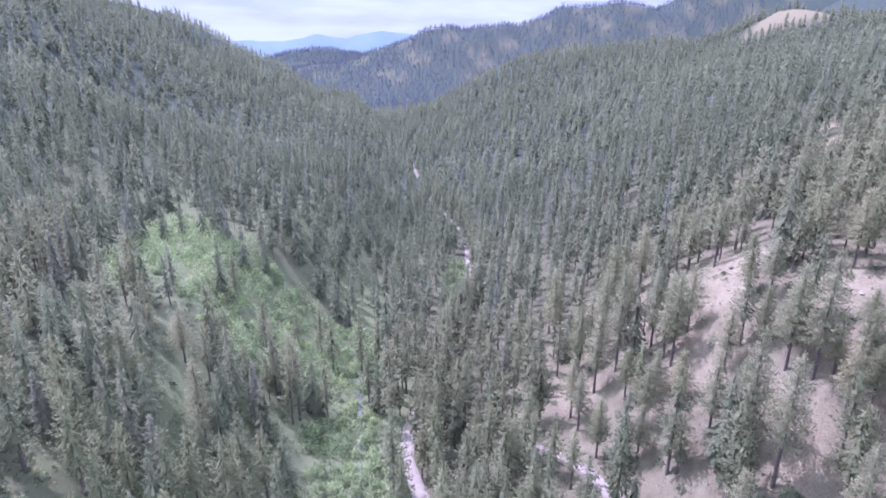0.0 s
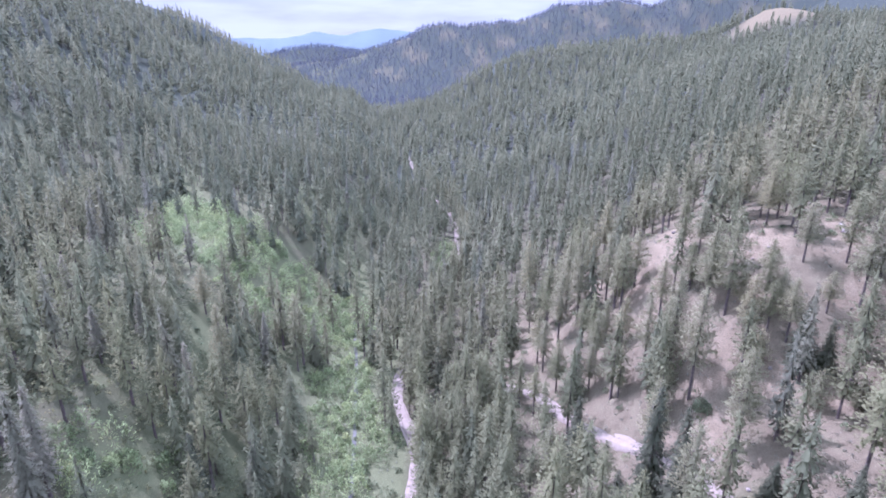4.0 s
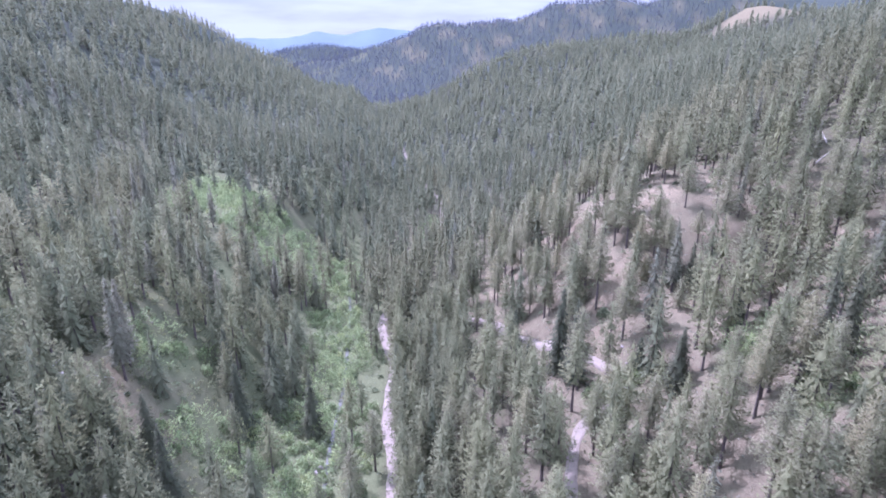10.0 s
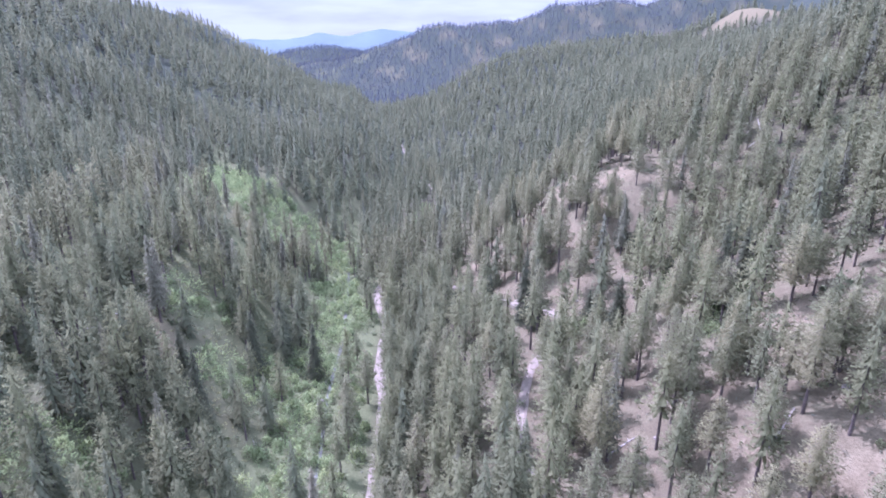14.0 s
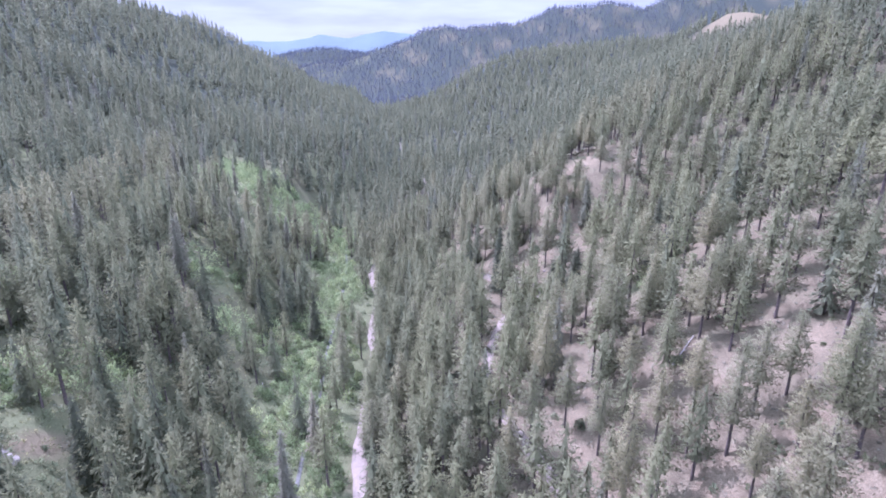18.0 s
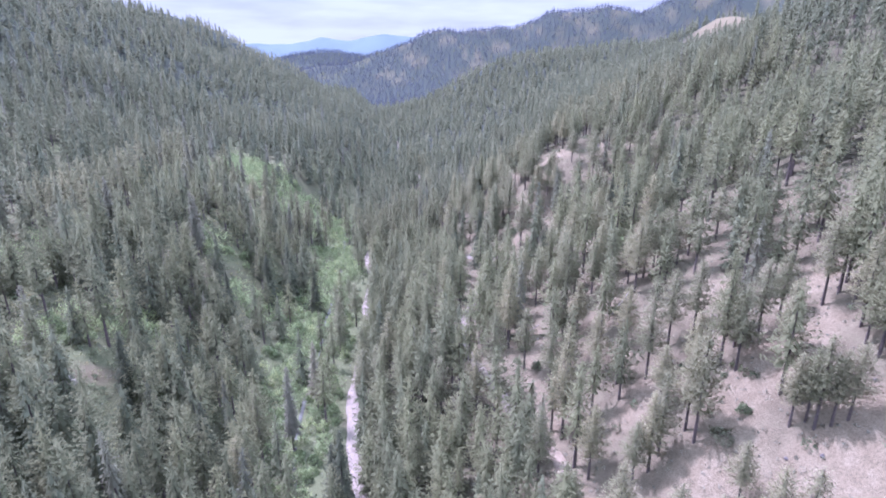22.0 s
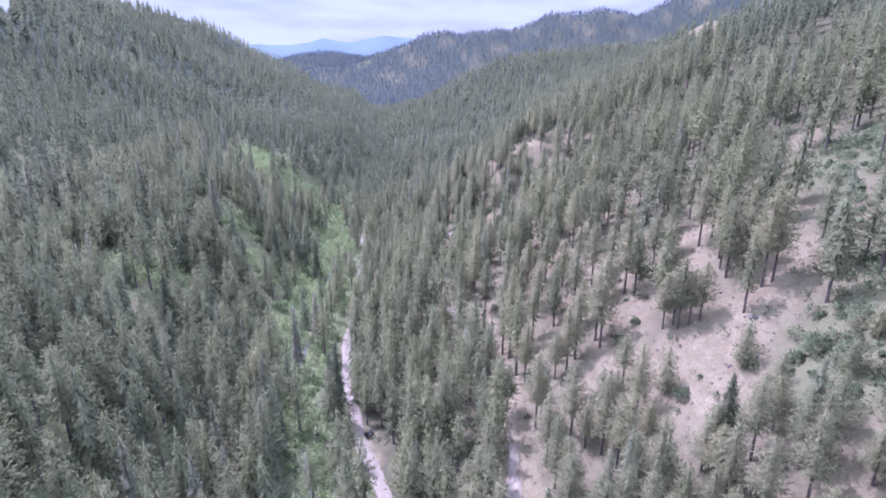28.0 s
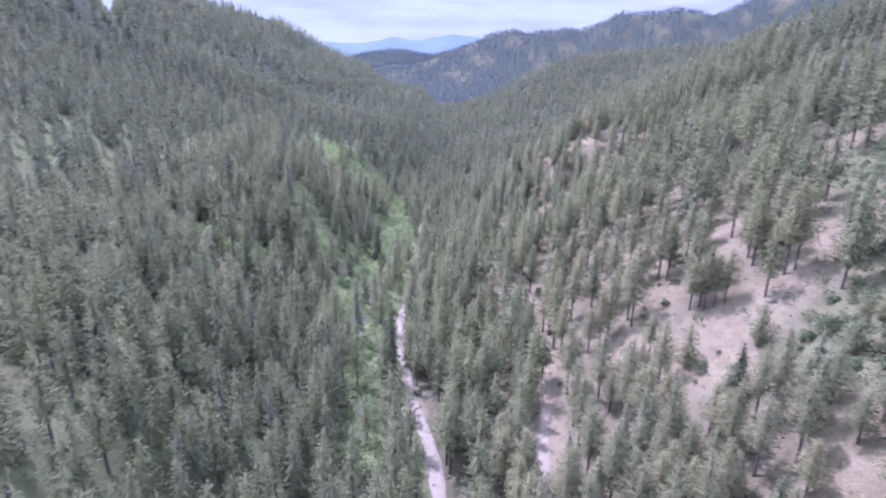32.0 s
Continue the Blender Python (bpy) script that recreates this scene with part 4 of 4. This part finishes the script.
def boulder(px, py, size, pick, label, turn=0.0):
    ob = new("boulder", STONES[pick])
    ob.matrix_basis = Matrix.LocRotScale((px, py, float(height(px, py)) + 0.12 * size), Euler((0.1, 0.05, turn)), (size, size, size))
    return tagged(ob, label, "boulder", "boulders on the slopes")


for px, py, size, pick in ((67.4, 8, 0.55, 2), (67.9, 7.5, 0.5, 3), (66.8, 9, 0.3, 2), (57.8, 11.5, 0.4, 2), (54.8, 13.6, 0.35, 3), (61.8, 2.1, 0.4, 3), (61.7, 2.9, 0.25, 2), (68.6, 3.1, 0.3, 3), (60.2, 1.1, 0.3, 2), (65.1, 0.6, 0.4, 2), (65.8, 16, 0.35, 3), (56, 76.4, 0.45, 2), (-28.4, 112.2, 0.8, 1), (-29, 110.7, 0.6, 0), (38.5, 72.9, 0.4, 2), (54.5, 59.5, 0.9, 0), (-56.6, 38.6, 1.6, 0), (-58.4, 40, 1.3, 1), (-55.7, 39.4, 1.1, 0), (-57.9, 37.4, 1, 2), (31.1, 66.4, 0.4, 1), (34.5, 69.4, 0.5, 0), (34, 122.7, 0.5, 0), (32.3, 121.9, 0.4, 1), (33.7, 118.3, 0.45, 0), (31.5, 124.9, 0.35, 1), (34.3, 115.7, 0.4, 0), (43.1, 133.4, 0.4, 1), (63.4, 151.4, 0.9, 0), (64.3, 153.5, 0.7, 0), (42.5, 175.8, 0.6, 2), (50.6, 152.4, 0.4, 0), (47.5, 151.7, 0.3, 1)):
    boulder(px, py, size, pick, "dark weathered boulder on bare soil" if pick > 1 else "pale grey boulder on the slope", px + py)


def fallen_log(px, py, length, turn, rad=0.17):
    r = np.random.default_rng(int(abs(px * 10)) + int(abs(py)))
    k = np.linspace(-0.5, 0.5, 9)
    xs, ys = px + k * length * math.cos(turn), py + k * length * math.sin(turn)
    zs = height(xs, ys) + rad * 0.7
    zs = zs[0] + (zs[-1] - zs[0]) * (k + 0.5)
    zs += max(0, float(np.max(height(xs, ys) + rad * 0.2 - zs)))
    top = new("fallen_log")
    a = np.linspace(0, 6.283, 7, endpoint=False)
    side, up = np.array([-math.sin(turn), math.cos(turn), 0]), np.array([0, 0, 1.0])
    rr = rad * (1 - 0.6 * (k + 0.5))
    v = np.concatenate([np.array([X, Y, Z]) + (np.cos(a)[:, None] * side + np.sin(a)[:, None] * up) * R for X, Y, Z, R in zip(xs, ys, zs, rr)])
    f = np.array([(i * 7 + j, i * 7 + (j + 1) % 7, (i + 1) * 7 + (j + 1) % 7, (i + 1) * 7 + j) for i in range(8) for j in range(7)])
    v -= np.array([px, py, zs[4]])
    stem = new("stem", mesh_from("stem", v, f, [M_WOOD], smooth=True))
    stem.parent = top
    vs, fs, n = [], [], 0
    for i in range(5):
        at = v.reshape(9, 7, 3)[2 + i].mean(0)
        w = side * r.choice((-1, 1)) * r.uniform(0.5, 1.3) + up * r.uniform(0.1, 0.6)
        tv, tf = tube([at, at + w], [0.05, 0.015], 4)
        vs.append(tv)
        fs.append(tf + n)
        n += len(tv)
    limb = new("broken_limbs", mesh_from("broken_limbs", np.concatenate(vs), np.concatenate(fs), [M_WOOD]))
    limb.parent = top
    top.location = (px, py, zs[4])
    return tagged(top, "bleached fallen log lying on the slope", "log", "fallen logs")


for px, py, length, turn in ((-67.9, 101.0, 9, 0.9), (-63.9, 98.6, 7, 2.4), (-71.7, 104.4, 6, 1.6), (-65.6, 104.5, 8, 0.5), (91.5, 159.6, 9, 1.2), (86.9, 150.8, 6, 0.4), (75.0, 112.5, 7, 1.9),
                             (30, 71, 4, 0.2), (-47.7, 79.3, 7, 1.0), (-37.6, 90.8, 5, 2.0), (46, 58, 5, 0.6), (66.8, 117.3, 6, 0.1)):
    fallen_log(px, py, length, turn)


# ---- the parked quad bike ----
def quad_bike(px, py, turn):
    top = new("quad_bike")

    def part(name, bm, mat, parent, label=""):
        me = bpy.data.meshes.new(name)
        bm.to_mesh(me)
        bm.free()
        me.materials.append(mat)
        o = new(name, me)
        o.parent = parent
        return tagged(o, label) if label else o

    def box(size, at, taper=1.0, bevel=0.05):
        bm = bmesh.new()
        bmesh.ops.create_cube(bm, size=1)
        for v in bm.verts:
            k = taper if v.co.z > 0 else 1
            v.co = Vector((v.co.x * size[0] * k + at[0], v.co.y * size[1] * k + at[1], v.co.z * size[2] + at[2]))
        bmesh.ops.bevel(bm, geom=bm.edges[:], offset=bevel, segments=2, affect="EDGES")
        return bm

    def disc(rad, width, at, inner=0.0):
        bm = bmesh.new()
        bmesh.ops.create_cone(bm, cap_ends=True, segments=18, radius1=rad, radius2=rad, depth=width)
        bmesh.ops.bevel(bm, geom=[e for e in bm.edges if len({round(v.co.z, 3) for v in e.verts}) == 1], offset=min(0.05, width * 0.3), segments=2, affect="EDGES")
        bmesh.ops.rotate(bm, verts=bm.verts, matrix=Matrix.Rotation(radians(90), 3, "Y"))
        bmesh.ops.translate(bm, verts=bm.verts, vec=at)
        return bm

    body = part("body", box((0.62, 1.75, 0.34), (0, 0, 0.66), 0.82, 0.08), M_BLACK, top)
    part("seat", box((0.36, 0.8, 0.16), (0, -0.22, 0.92), 0.85, 0.06), M_BLACK, top, "black padded seat")
    part("front_fender", box((1.12, 0.56, 0.1), (0, 0.62, 0.84), 0.8, 0.04), M_BLACK, top)
    part("rear_fender", box((1.12, 0.6, 0.1), (0, -0.66, 0.84), 0.8, 0.04), M_BLACK, top)
    for xx in (-0.34, 0.34):
        part("side_panel", box((0.06, 0.7, 0.22), (xx, 0.1, 0.74), 0.9, 0.02), M_WHITE, top, "white plastic side panel")
    for name, yy in (("front_rack", 0.66), ("rear_rack", -0.72)):
        rack = bmesh.new()
        for k in range(5):
            bmesh.ops.create_cube(rack, size=1, matrix=Matrix.Translation((-0.36 + 0.18 * k, yy, 0.98)) @ Matrix.Diagonal((0.025, 0.5, 0.025, 1)))
        for k in (-0.25, 0.25):
            bmesh.ops.create_cube(rack, size=1, matrix=Matrix.Translation((0, yy + k, 0.96)) @ Matrix.Diagonal((0.8, 0.025, 0.025, 1)))
        part(name, rack, M_BLACK, top, "black tubular cargo rack")
    bar = bmesh.new()
    bmesh.ops.create_cone(bar, cap_ends=True, segments=8, radius1=0.02, radius2=0.02, depth=0.8, matrix=Matrix.Translation((0, 0.28, 1.12)) @ Matrix.Rotation(radians(90), 4, "Y"))
    bmesh.ops.create_cone(bar, cap_ends=True, segments=8, radius1=0.03, radius2=0.03, depth=0.35, matrix=Matrix.Translation((0, 0.34, 0.98)) @ Matrix.Rotation(radians(-20), 4, "X"))
    part("handlebar", bar, M_BLACK, top)
    for xx in (-0.24, 0.24):
        part("headlight", box((0.2, 0.1, 0.12), (xx, 0.9, 0.74), 0.8, 0.03), M_WHITE, top, "clear headlight")
    for xx in (-0.46, 0.46):
        for yy in (-0.62, 0.64):
            wheel = new("wheel")
            wheel.parent = top
            part("tyre", disc(0.31, 0.24, (xx, yy, 0.31)), M_BLACK, wheel)
            part("rim", disc(0.16, 0.26, (xx, yy, 0.31)), M_WHITE, wheel, "pale metal rim")
    top.matrix_basis = pose(px, py, float(height(px, py)) + 0.12, 0, 0, turn)
    return tagged(top, "black and white quad bike parked beside the road", "vehicle")


quad_bike(0.3, 23.4, -50)


# ---- far mountains ----
def far_range():
    u = np.linspace(-1, 1, 240)
    x = -300 + u * 2600
    crest = 146 + 44 * np.exp(-((x + 857) / 120) ** 2) + 62 * np.exp(-((x + 436) / 190) ** 2) + 50 * np.exp(-((x + 40) / 210) ** 2) + 3 * np.sin(x * 0.017) + 2 * np.sin(x * 0.041)
    v = np.concatenate([np.column_stack([x, np.full(240, 3900.0), np.full(240, -60.0)]), np.column_stack([x, np.full(240, 4350.0), crest]),
                        np.column_stack([x, np.full(240, 4800.0), np.full(240, -60.0)])])
    i = np.arange(720).reshape(3, 240)
    f = np.stack([i[:-1, :-1], i[:-1, 1:], i[1:, 1:], i[1:, :-1]], -1).reshape(-1, 4)
    tagged(new("backdrop", mesh_from("backdrop", v, f, [M_FAR_HAZE], smooth=True)), "far mountain range painted haze blue at the horizon", "mountains", kind="structure")


far_range()
